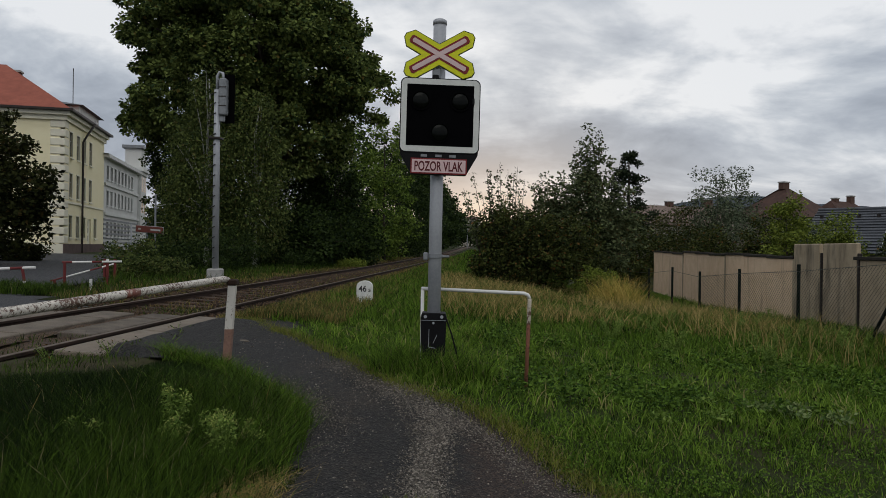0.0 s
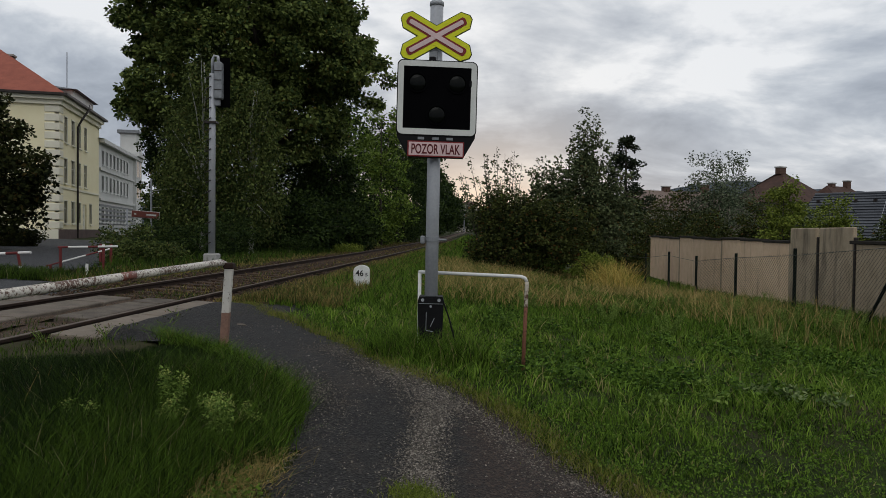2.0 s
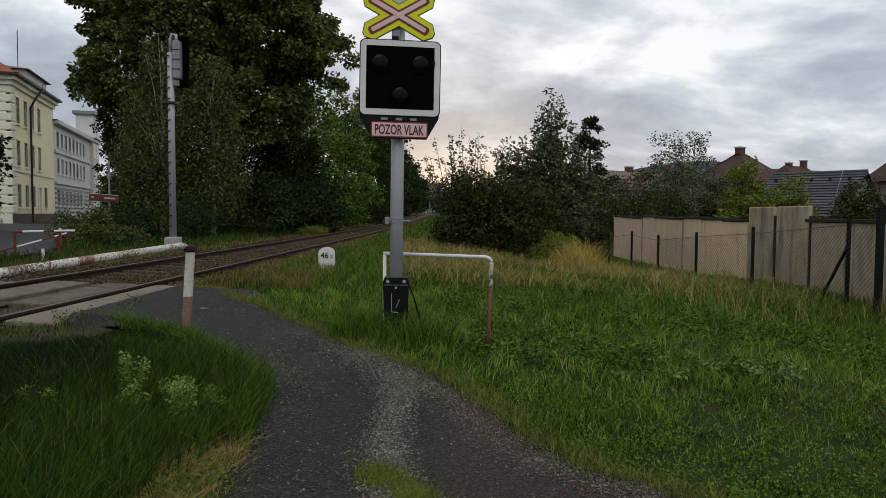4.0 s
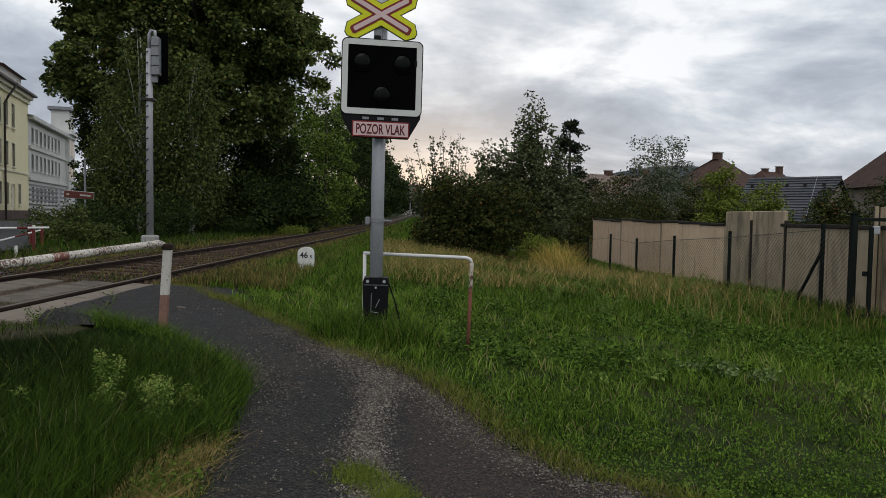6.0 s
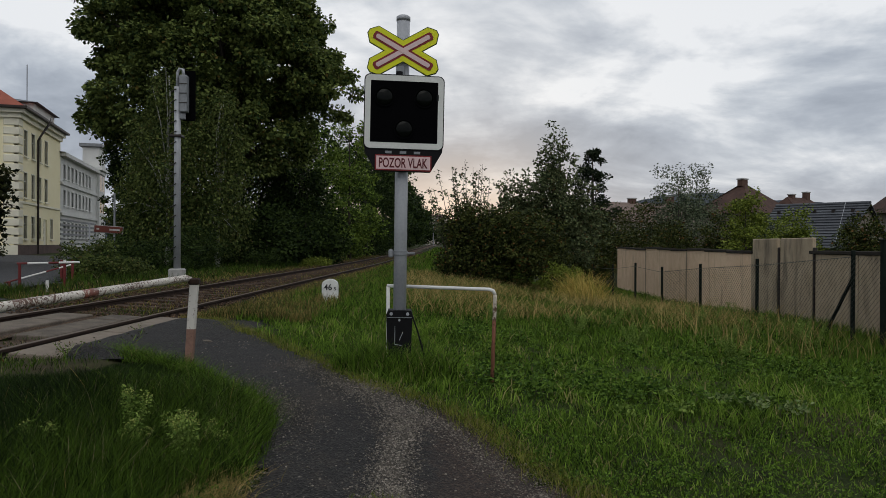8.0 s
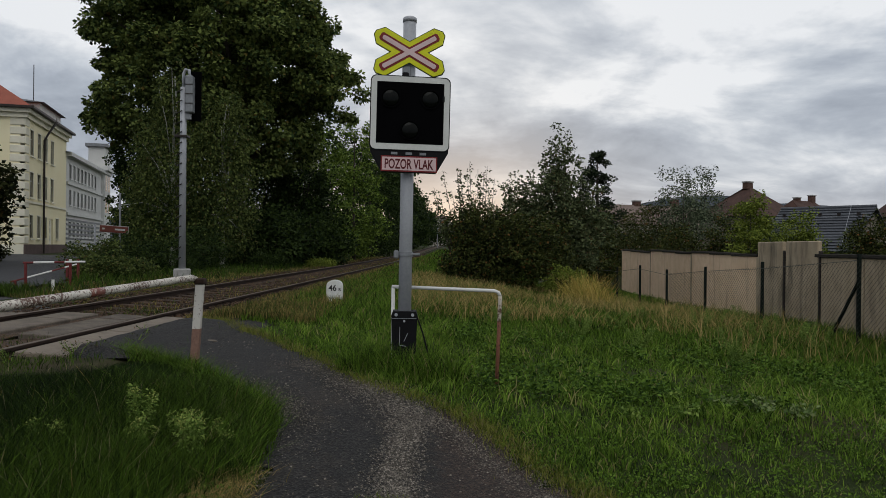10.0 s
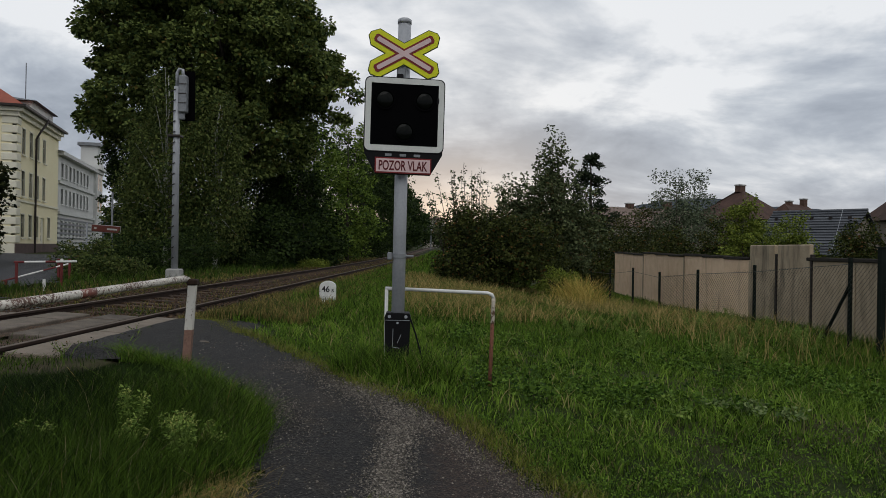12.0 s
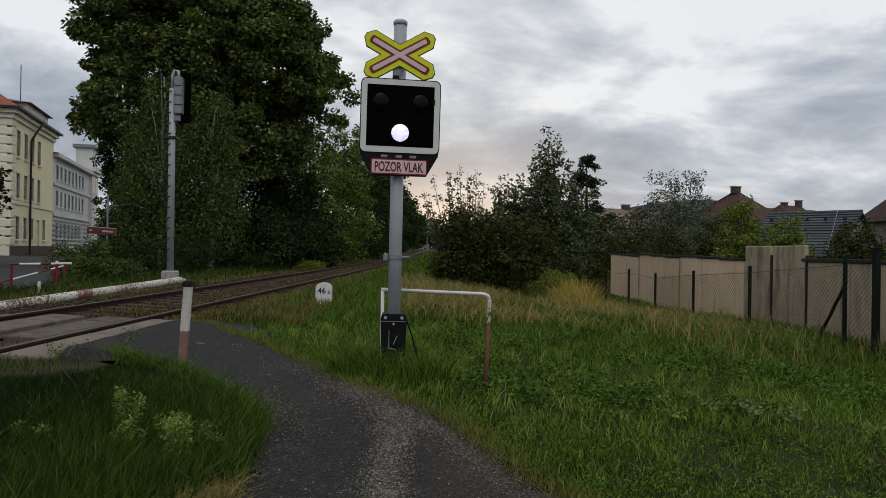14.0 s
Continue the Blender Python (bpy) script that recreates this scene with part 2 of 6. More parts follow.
M["wood_leaf_light"] = leafy("young_tree_leaves", (0.036, 0.072, 0.012), (0.19, 0.265, 0.045), patch=0.3)
M["bush"] = leafy("bush_leaves", (0.011, 0.019, 0.005), (0.070, 0.082, 0.020), (0.13, 0.07, 0.022), 0.06, patch=0.7)
M["poplar"] = leafy("poplar_leaves", (0.028, 0.042, 0.018), (0.13, 0.155, 0.07), (0.10, 0.075, 0.03), 0.05, patch=0.8)
M["yellowgreen"] = leafy("yellow_green_leaves", (0.065, 0.095, 0.014), (0.20, 0.24, 0.04), patch=0.5)
M["silver"] = leafy("silvery_leaves", (0.035, 0.052, 0.028), (0.13, 0.155, 0.09), patch=0.6)
M["conifer"] = leafy("pine_needles", (0.010, 0.018, 0.009), (0.034, 0.046, 0.022), patch=0.6)
M["dark_tree"] = leafy("dark_maple_leaves", (0.008, 0.012, 0.004), (0.040, 0.046, 0.012), (0.07, 0.05, 0.015), 0.06, patch=0.5)
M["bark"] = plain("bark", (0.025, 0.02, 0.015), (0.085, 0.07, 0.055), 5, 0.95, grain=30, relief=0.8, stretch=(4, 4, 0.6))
M["birch_bark"] = plain("pale_bark", (0.12, 0.12, 0.10), (0.42, 0.42, 0.38), 6, 0.8, grain=20, relief=0.4, stretch=(1, 1, 3))
M["rail"] = plain("rusty_rail", (0.010, 0.006, 0.004), (0.036, 0.018, 0.011), 4, 0.9, 0.0, 70, 0.3)
M["railhead"] = plain("worn_rail_head", (0.045, 0.030, 0.020), (0.13, 0.095, 0.068), 2, 0.6, 0.1, 60, 0.1)
M["sleeper"] = plain("old_timber_sleeper", (0.02, 0.012, 0.008), (0.075, 0.046, 0.028), 6, 0.95, grain=40, relief=0.6, island=True)
M["pad"] = plain("crossing_concrete", (0.06, 0.048, 0.037), (0.19, 0.155, 0.12), 3.4, 0.85, grain=45, relief=0.5, island=True)
M["zinc"] = plain("galvanised_steel", (0.28, 0.29, 0.31), (0.42, 0.43, 0.45), 5, 0.5, 0.2, 40, 0.08, stretch=(1, 1, 0.3))
M["zinc_dark"] = plain("dull_grey_metal", (0.16, 0.17, 0.18), (0.26, 0.27, 0.28), 4, 0.6, 0.3, 40, 0.1)
M["black"] = plain("black_plastic", (0.004, 0.004, 0.0045), (0.009, 0.009, 0.010), 3, 0.6, 0, 50, 0.05, 0.12)
M["screen"] = plain("matt_black_board", (0.0015, 0.0015, 0.002), (0.003, 0.003, 0.0035), 3, 0.95, 0, 50, 0.05, 0.03)
M["white_rim"] = plain("white_reflective_rim", (0.50, 0.51, 0.48), (0.64, 0.65, 0.61), 3, 0.5, 0, 50, 0.04)
M["yellow"] = plain("fluorescent_yellow_sheet", (0.56, 0.58, 0.004), (0.66, 0.67, 0.008), 3, 0.45, 0, 80, 0.03)
M["sign_edge"] = plain("dark_green_edge", (0.03, 0.04, 0.012), (0.06, 0.08, 0.02), 3, 0.6)
M["red"] = plain("sign_red", (0.15, 0.010, 0.012), (0.21, 0.016, 0.016), 3, 0.5, 0, 60, 0.03)
M["pink"] = plain("faded_white_sheet", (0.56, 0.40, 0.40), (0.66, 0.50, 0.49), 3, 0.5, 0, 60, 0.03)
M["lens"] = plain("dark_lens_glass", (0.002, 0.0025, 0.002), (0.004, 0.005, 0.004), 20, 0.1, 0, 120, 0.1, 0.09)
M["white_paint_rust"] = peeling("flaking_white_paint", (0.66, 0.615, 0.54), (0.15, 0.08, 0.055), 0.455, 46)
M["white_paint_post"] = peeling("flaking_white_and_red_post", (0.24, 0.135, 0.10), (0.12, 0.075, 0.055), 0.385, 26, ((0.55, 0.52, 0.47), 0.42))
M["red_post"] = peeling("faded_red_white_post", (0.36, 0.15, 0.10), (0.15, 0.08, 0.05), 0.42, 18, ((0.50, 0.44, 0.36), 0.62))
M["rust_red"] = peeling("worn_red_and_white_paint", (0.52, 0.44, 0.38), (0.25, 0.085, 0.06), 0.53, 26)
M["red_paint"] = plain("red_paint", (0.08, 0.011, 0.011), (0.16, 0.024, 0.022), 6, 0.6)
M["white_paint"] = plain("white_paint", (0.58, 0.57, 0.54), (0.74, 0.73, 0.70), 6, 0.55)
M["stone"] = plain("whitewashed_stone", (0.50, 0.50, 0.47), (0.74, 0.74, 0.71), 8, 0.85, grain=50, relief=0.3)
M["ink"] = plain("black_lettering", (0.012, 0.012, 0.012), (0.03, 0.03, 0.03), 8, 0.7)
M["concrete"] = plain("grey_concrete", (0.24, 0.235, 0.22), (0.40, 0.39, 0.37), 4, 0.9, grain=45, relief=0.4)
M["wall_panel"] = streaked("beige_wall_panel", (0.62, 0.44, 0.285), (0.80, 0.60, 0.42), (0.22, 0.14, 0.09), 2.5, 0.57)
M["wall_grey"] = streaked("weathered_concrete_panel", (0.30, 0.235, 0.155), (0.46, 0.37, 0.26), (0.07, 0.062, 0.05), 2.5, 0.5)
M["coping"] = plain("mossy_coping", (0.014, 0.012, 0.009), (0.04, 0.033, 0.026), 6, 0.95, grain=40, relief=0.5)
M["fence_green"] = plain("dark_green_post_paint", (0.006, 0.009, 0.007), (0.014, 0.019, 0.016), 6, 0.8, 0, 60, 0.1, 0.08)
M["wire"] = plain("fence_wire", (0.03, 0.035, 0.03), (0.08, 0.085, 0.075), 6, 0.5, 0.5)
M["slat"] = plain("pale_fence_slat", (0.20, 0.155, 0.10), (0.34, 0.275, 0.185), 3, 0.85, grain=30, relief=0.3, island=True)
M["plaster"] = streaked("pale_yellow_plaster", (0.78, 0.70, 0.45), (0.85, 0.78, 0.54), (0.66, 0.60, 0.42), 0.6, 0.66)
M["plaster_trim"] = plain("cream_stone_trim", (0.66, 0.63, 0.50), (0.80, 0.76, 0.62), 1.0, 0.9)
M["plaster_grey"] = streaked("grey_white_plaster", (0.52, 0.52, 0.50), (0.66, 0.66, 0.63), (0.36, 0.36, 0.36), 0.5, 0.6)
M["plinth"] = plain("brown_plinth", (0.07, 0.05, 0.045), (0.13, 0.09, 0.08), 1.2, 0.9)
M["roof_red"] = plain("red_roof_tiles", (0.20, 0.055, 0.035), (0.34, 0.10, 0.062), 1.2, 0.8, grain=12, relief=0.4)
M["roof_brown"] = plain("dark_brown_roof_tiles", (0.036, 0.02, 0.015), (0.088, 0.045, 0.033), 1.2, 0.85, grain=12, relief=0.4, island=True)
M["roof_slate"] = plain("dark_grey_roof_tiles", (0.035, 0.038, 0.045), (0.075, 0.08, 0.09), 1.0, 0.6, grain=10, relief=0.4, island=True)
M["roof_pale"] = plain("faded_clay_roof_tiles", (0.12, 0.085, 0.07), (0.20, 0.15, 0.125), 1.0, 0.85, grain=10, relief=0.4)
M["house_wall"] = plain("house_render", (0.30, 0.27, 0.23), (0.44, 0.40, 0.35), 0.8, 0.9)
M["house_dark"] = plain("brown_house_render", (0.13, 0.11, 0.09), (0.21, 0.18, 0.15), 0.8, 0.9)
M["brick"] = plain("chimney_brick", (0.06, 0.034, 0.026), (0.12, 0.068, 0.05), 3, 0.9, grain=20, relief=0.4)
M["glass"] = plain("window_glass", (0.012, 0.014, 0.016), (0.03, 0.033, 0.036), 2, 0.08, 0, 20, 0.0, 0.6)
M["dark_metal"] = plain("dark_brown_metal", (0.02, 0.016, 0.014), (0.045, 0.036, 0.032), 3, 0.5, 0.3)
M["sign_brown"] = plain("brown_red_sign", (0.075, 0.016, 0.010), (0.11, 0.026, 0.015), 4, 0.6)
# blue-grey distance haze is put into the colour of the wooded hills
M["hill"] = plain("hazed_wooded_hill", (0.05, 0.06, 0.075), (0.085, 0.095, 0.11), 0.02, 1.0, grain=0.2, relief=0.0)
M["white_light"] = glowing("lit_white_lens", (0.86, 0.84, 1.0), 0.92, (0.22, 0.17, 0.55))
M["red_light"] = glowing("lit_red_lens", (1.0, 0.05, 0.03), 1.6, (0.5, 0.02, 0.01))
M["rubber"] = plain("tyre_rubber", (0.012, 0.012, 0.012), (0.025, 0.025, 0.025), 5, 0.9)


# ---- mesh helpers ----
def link_mesh(name, mesh, mats, parent=None, smooth=False):
    for mt in (mats if isinstance(mats, (list, tuple)) else [mats]):
        mesh.materials.append(mt)
    if smooth:
        mesh.shade_smooth()
    ob = new(name, mesh)
    if parent:
        ob.parent = parent
    return ob


def part(name, bm, mat, parent, label="", smooth=False):
    """Links a bmesh as one mesh object under a thing or part."""
    me = bpy.data.meshes.new(name)
    bm.normal_update()
    bm.to_mesh(me)
    bm.free()
    ob = link_mesh(name, me, mat, parent, smooth)
    return tagged(ob, label)


def thing(name, m, label, category, group="", kind=""):
    ob = new(name)
    ob.empty_display_size = 0.1
    ob.matrix_world = m
    return tagged(ob, label, category, group, kind)


def box(bm, x0, y0, z0, x1, y1, z1, bev=0.0, m=None):
    vs = [bm.verts.new((x, y, z)) for x in (x0, x1) for y in (y0, y1) for z in (z0, z1)]
    fs = [bm.faces.new([vs[i] for i in q]) for q in ((0, 1, 3, 2), (4, 6, 7, 5), (0, 4, 5, 1), (2, 3, 7, 6), (0, 2, 6, 4), (1, 5, 7, 3))]
    if m is not None:
        for v in vs:
            v.co = m @ v.co
    if bev:
        es = {e for f in fs for e in f.edges}
        bmesh.ops.bevel(bm, geom=list(es), offset=bev, segments=1, affect="EDGES")
    return bm


def bx(*a, bev=0.0, m=None):
    return box(bmesh.new(), *a, bev=bev, m=m)


def prism(bm, pts, y0, y1):
    """An outline in x and z, drawn out from y0 to y1."""
    a = [bm.verts.new((x, y0, z)) for x, z in pts]
    b = [bm.verts.new((x, y1, z)) for x, z in pts]
    bm.faces.new(a)
    bm.faces.new(b[::-1])
    n = len(pts)
    for i in range(n):
        bm.faces.new((a[i], b[i], b[(i + 1) % n], a[(i + 1) % n]))
    bmesh.ops.recalc_face_normals(bm, faces=bm.faces[:])
    return bm


def tube(bm, pts, radii, seg=10, caps=True):
    """A round bar along points, with a radius at each."""
    pts = [Vector(p) for p in pts]
    rings = []
    side = None
    for i, p in enumerate(pts):
        d = (pts[min(i + 1, len(pts) - 1)] - pts[max(i - 1, 0)]).normalized()
        if side is None:
            side = d.orthogonal().normalized()
        side = (side - d * side.dot(d)).normalized()
        up = d.cross(side)
        r = radii if isinstance(radii, (int, float)) else radii[i]
        rings.append([bm.verts.new(p + r * (math.cos(a) * side + math.sin(a) * up)) for a in (2 * math.pi * k / seg for k in range(seg))])
    for a, b in zip(rings, rings[1:]):
        for k in range(seg):
            bm.faces.new((a[k], a[(k + 1) % seg], b[(k + 1) % seg], b[k]))
    if caps:
        bm.faces.new(rings[0][::-1])
        bm.faces.new(rings[-1])
    return bm


def tb(pts, radii, seg=10):
    return tube(bmesh.new(), pts, radii, seg)


def dome(bm, c, r, depth, rings=5, seg=20):
    """A shallow lens bulging towards -y."""
    prev = None
    for i in range(rings + 1):
        a = (math.pi / 2) * i / rings
        rr, yy = r * math.cos(a), -depth * math.sin(a)
        if i == rings:
            tip = bm.verts.new((c[0], c[1] + yy, c[2]))
            for k in range(seg):
                bm.faces.new((prev[k], prev[(k + 1) % seg], tip))
            break
        ring = [bm.verts.new((c[0] + rr * math.cos(2 * math.pi * k / seg), c[1] + yy, c[2] + rr * math.sin(2 * math.pi * k / seg))) for k in range(seg)]
        if prev:
            for k in range(seg):
                bm.faces.new((prev[k], prev[(k + 1) % seg], ring[(k + 1) % seg], ring[k]))
        prev = ring
    bmesh.ops.recalc_face_normals(bm, faces=bm.faces[:])
    return bm


def lettering(name, text, width, height, mat, parent, at, depth=0.001):
    """Built-in font, facing -y, fitted into width and height, centred at a point."""
    cu = bpy.data.curves.new(name, "FONT")
    cu.body, cu.extrude, cu.offset = text, 0.002, 0.02
    tmp = bpy.data.objects.new(name, cu)
    scene.collection.objects.link(tmp)
    bpy.context.view_layer.update()
    me = bpy.data.meshes.new_from_object(tmp.evaluated_get(bpy.context.evaluated_depsgraph_get()))
    bpy.data.objects.remove(tmp)
    bpy.data.curves.remove(cu)
    co = np.empty(len(me.vertices) * 3)
    me.vertices.foreach_get("co", co)
    co = co.reshape(-1, 3)
    lo, hi = co.min(0), co.max(0)
    u = (co - (lo + hi) / 2) / np.maximum(hi - lo, 1e-6)
    out = np.stack([at[0] + u[:, 0] * width, at[1] - u[:, 2] * 0.003, at[2] + u[:, 1] * height], 1)
    me.vertices.foreach_set("co", out.ravel())
    me.materials.clear()
    me.update()
    return link_mesh(name, me, mat, parent)


def quads_mesh(name, V, F):
    """Mesh from numpy arrays of points and faces of one size."""
    me = bpy.data.meshes.new(name)
    n, k = F.shape
    me.vertices.add(len(V))
    me.vertices.foreach_set("co", V.astype(np.float32).ravel())
    me.loops.add(n * k)
    me.loops.foreach_set("vertex_index", F.astype(np.int32).ravel())
    me.polygons.add(n)
    me.polygons.foreach_set("loop_start", np.arange(0, n * k, k, dtype=np.int32))
    me.update(calc_edges=True)
    return me


# ---- the lie of the land ----
def xa(y):
    """Track axis."""
    return -5.2 + 0.0614 * y


def ss(a, b, v):
    t = np.clip((v - a) / (b - a), 0, 1)
    return t * t * (3 - 2 * t)


def land(x, y):
    x, y = np.asarray(x, float), np.asarray(y, float)
    d = x - xa(y)
    rise = 1.5 * ss(30, 220, y)
    left = 0.36 + 0.1 * ss(2.5, 8, -d) + 0.15 * ss(20, 60, y) * ss(3, 12, -d)
    right = np.interp(d, [0, 2.2, 3.6, 4.65, 5.7, 7, 11.5, 20], [0.36, 0.36, 0.26, 0.18, 0.07, 0, -0.25, -0.5])
    right = right - 0.15 * (1 - ss(4.5, 7, y)) * ss(2.2, 4, d) - 0.35 * ss(12, 25, y) * ss(6, 10, d)
    return np.where(d < 0, left, right) + rise


def zl(x, y):
    return float(land(x, y))


def hump(x, y):
    """Small unevenness of the turf."""
    return 0.03 * np.sin(1.7 * x + 0.6 * np.sin(2.1 * y)) * np.sin(1.3 * y + 0.8 * np.sin(1.1 * x))


def spaced(lo, hi, step, far, grow=1.18):
    a = list(np.arange(lo, hi + 1e-6, step))
    s, v = step, a[-1]
    while v < far:
        s *= grow
        v += s
        a.append(v)
    s, v, pre = step, a[0], []
    while v > -far:
        s *= grow
        v -= s
        pre.append(v)
    return np.array(pre[::-1] + a)


def build_ground():
    xs, ys = spaced(-12, 14, 0.25, 1800), spaced(-2, 30, 0.25, 1800)
    X, Y = np.meshgrid(xs, ys)
    d = X - xa(Y)
    keep = np.where(np.abs(d) < 3, 0.15, 1.0)
    Z = land(X, Y) + hump(X, Y) * keep - 0.034
    V = np.stack([X.ravel(), Y.ravel(), Z.ravel()], 1)
    nx, ny = len(xs), len(ys)
    i = (np.arange(ny - 1)[:, None] * nx + np.arange(nx - 1)[None]).ravel()
    F = np.stack([i, i + 1, i + nx + 1, i + nx], 1)
    ob = link_mesh("ground", quads_mesh("ground", V, F), M["ground"], None, True)
    tagged(ob, "green and brown grassy ground reaching to the horizon", "ground", kind="structure")


build_ground()


def inside(poly, x, y):
    """Which points lie in a polygon of the plan."""
    r = np.zeros(len(x), bool)
    n = len(poly)
    for i in range(n):
        (x1, y1), (x2, y2) = poly[i], poly[(i + 1) % n]
        c = (y1 > y) != (y2 > y)
        with np.errstate(divide="ignore", invalid="ignore"):
            r ^= c & (x < (x2 - x1) * (y - y1) / (y2 - y1 + 1e-12) + x1)
    return r


def sheet(name, poly, mat, lift, step, label, category, kind="structure", seed=1, rough=0.05):
    """A surface laid on the land inside a plan outline with a ragged edge."""
    px, py = [p[0] for p in poly], [p[1] for p in poly]
    xs, ys = np.arange(min(px) - step, max(px) + step, step), np.arange(min(py) - step, max(py) + step, step)
    X, Y = np.meshgrid(xs, ys)
    rng = np.random.default_rng(seed)
    jx, jy = rng.normal(0, rough, X.shape), rng.normal(0, rough, X.shape)
    ok = inside(poly, (X + jx).ravel(), (Y + jy).ravel()).reshape(X.shape)
    idx = -np.ones(X.shape, int)
    cell = ok[:-1, :-1] & ok[1:, :-1] & ok[:-1, 1:] & ok[1:, 1:]
    used = np.zeros(X.shape, bool)
    used[:-1, :-1] |= cell
    used[1:, :-1] |= cell
    used[:-1, 1:] |= cell
    used[1:, 1:] |= cell
    idx[used] = np.arange(used.sum())
    xx, yy = X[used] + rng.uniform(-0.3, 0.3, used.sum()) * step, Y[used] + rng.uniform(-0.3, 0.3, used.sum()) * step
    V = np.stack([xx, yy, land(xx, yy) + hump(xx, yy) * 0.3 + lift], 1)
    j, i = np.nonzero(cell)
    F = np.stack([idx[j, i], idx[j, i + 1], idx[j + 1, i + 1], idx[j + 1, i]], 1)
    ob = link_mesh(name, quads_mesh(name, V, F), mat, None, True)
    return tagged(ob, label, category, kind=kind)


PATH_PLAN = [(-0.95, -6), (-0.92, 3.8), (-0.97, 4.4), (-1.02, 5.56), (-1.28, 6.1), (-1.74, 6.56), (-2.05, 6.85), (-2.5, 7.1), (-3.0, 7.7),
             (-3.25, 8.2), (-3.05, 10.45), (-2.75, 10.5), (-2.45, 9.94), (-1.93, 9.35), (-0.98, 7.82), (-0.42, 6.83), (0.42, 6.08),
             (0.68, 5.6), (0.95, 4.95), (1.26, 4.38), (1.85, 3.95), (3.2, 3.2), (3.4, -6)]
sheet("path", PATH_PLAN, M["path"], 0.004, 0.1, "dark worn asphalt footpath with loose gravel", "path", seed=3, rough=0.04)
ROAD = [(-5.9, -3), (-5.5, 7.5), (-5.6, 12.2), (-7.2, 13.6), (-8.7, 15.4), (-9.1, 19), (-10.6, 23), (-15, 34), (-22, 48), (-40, 60), (-60, 40), (-40, -3)]
sheet("road", ROAD, M["road"], 0.05, 0.4, "dark grey asphalt road beyond the tracks", "road", seed=5, rough=0.08)


# ---- railway ----
def track_z(y):
    return 0.36 + 1.5 * float(ss(30, 220, y))


def sweep(bm, outline, ys, dx, dz):
    """A profile in (x, z) swept along the track at offset dx."""
    rings = []
    for y in ys:
        rings.append([bm.verts.new((xa(y) + dx + px, y, track_z(y) + dz + pz)) for px, pz in outline])
    n = len(outline)
    for a, b in zip(rings, rings[1:]):
        for k in range(n):
            bm.faces.new((a[k], a[(k + 1) % n], b[(k + 1) % n], b[k]))
    bm.faces.new(rings[0])
    bm.faces.new(rings[-1][::-1])
    bmesh.ops.recalc_face_normals(bm, faces=bm.faces[:])
    return bm


TRACK_Y = [-8, -2] + list(range(2, 60, 4)) + list(range(60, 285, 12))


def build_track():
    tr = thing("railway_track", Matrix(), "single rusty railway track on stained ballast", "railway track", kind="structure")
    bed = [(-2.1, -0.28), (-1.6, -0.05), (-0.7, -0.01), (0.7, -0.085), (1.6, -0.10), (2.2, -0.28)]
    part("ballast_bed", sweep(bmesh.new(), bed, TRACK_Y, 0, 0.02), M["ballast"], tr)
    foot = [(-0.06, 0), (0.06, 0), (0.06, 0.015), (0.012, 0.03), (0.012, 0.105), (0.036, 0.12), (0.036, 0.148), (-0.036, 0.148), (-0.036, 0.12), (-0.012, 0.105), (-0.012, 0.03), (-0.06, 0.015)]
    cap = [(-0.03, 0.1485), (0.03, 0.1485), (0.026, 0.153), (-0.026, 0.153)]
    for dx, dz, nm in ((0.75, -0.068, "rail"), (-0.75, 0.012, "rail")):
        r = part(nm, sweep(bmesh.new(), foot, TRACK_Y, dx, dz), M["rail"], tr)
        part("rail_head", sweep(bmesh.new(), cap, TRACK_Y, dx, dz), M["railhead"], r, "worn bright running surface")
    sl = bpy.data.meshes.new("sleeper")
    bm = bx(-1.25, -0.12, -0.13, 1.25, 0.12, 0.0, bev=0.015)
    bm.to_mesh(sl)
    bm.free()
    sl.materials.append(M["sleeper"])
    y = 10.9
    while y < 90:
        ob = new("sleeper", sl)
        ob.parent = tr
        ob.matrix_basis = pose(xa(y) + random.uniform(-0.03, 0.03), y, track_z(y) + 0.03, 0, 2.6, -3.5 + random.uniform(-1, 1))
        y += 0.62
    # ballast stones
    rng = np.random.default_rng(8)
    n = 9000
    yy = 10.6 + 60 * rng.random(n) ** 1.8
    dd = rng.uniform(-1.9, 1.9, n)
    stones("ballast_stones", xa(yy) + dd, yy, land(xa(yy) + dd, yy) + 0.03 - 0.03 * dd, rng.uniform(0.02, 0.05, n), M["ballast"], tr, rng)


def stones(name, x, y, z, r, mat, parent, rng, kind=""):
    """Many small angular stones in one mesh."""
    base = np.array([(1, 0, 0), (-1, 0, 0), (0, 1, 0), (0, -1, 0), (0, 0, 0.7), (0, 0, -0.7)], float)
    tri = np.array([(0, 2, 4), (2, 1, 4), (1, 3, 4), (3, 0, 4), (2, 0, 5), (1, 2, 5), (3, 1, 5), (0, 3, 5)])
    n = len(x)
    a = rng.uniform(0, 6.28, n)
    P = base[None] * rng.uniform(0.6, 1.3, (n, 6, 1)) * r[:, None, None]
    c, s = np.cos(a)[:, None], np.sin(a)[:, None]
    Q = np.stack([P[..., 0] * c - P[..., 1] * s, P[..., 0] * s + P[..., 1] * c, P[..., 2]], -1) + np.stack([x, y, z], 1)[:, None]
    F = (tri[None] + 6 * np.arange(n)[:, None, None]).reshape(-1, 3)
    ob = link_mesh(name, quads_mesh(name, Q.reshape(-1, 3), F), mat, parent)
    return tagged(ob, kind="stuff")


build_track()


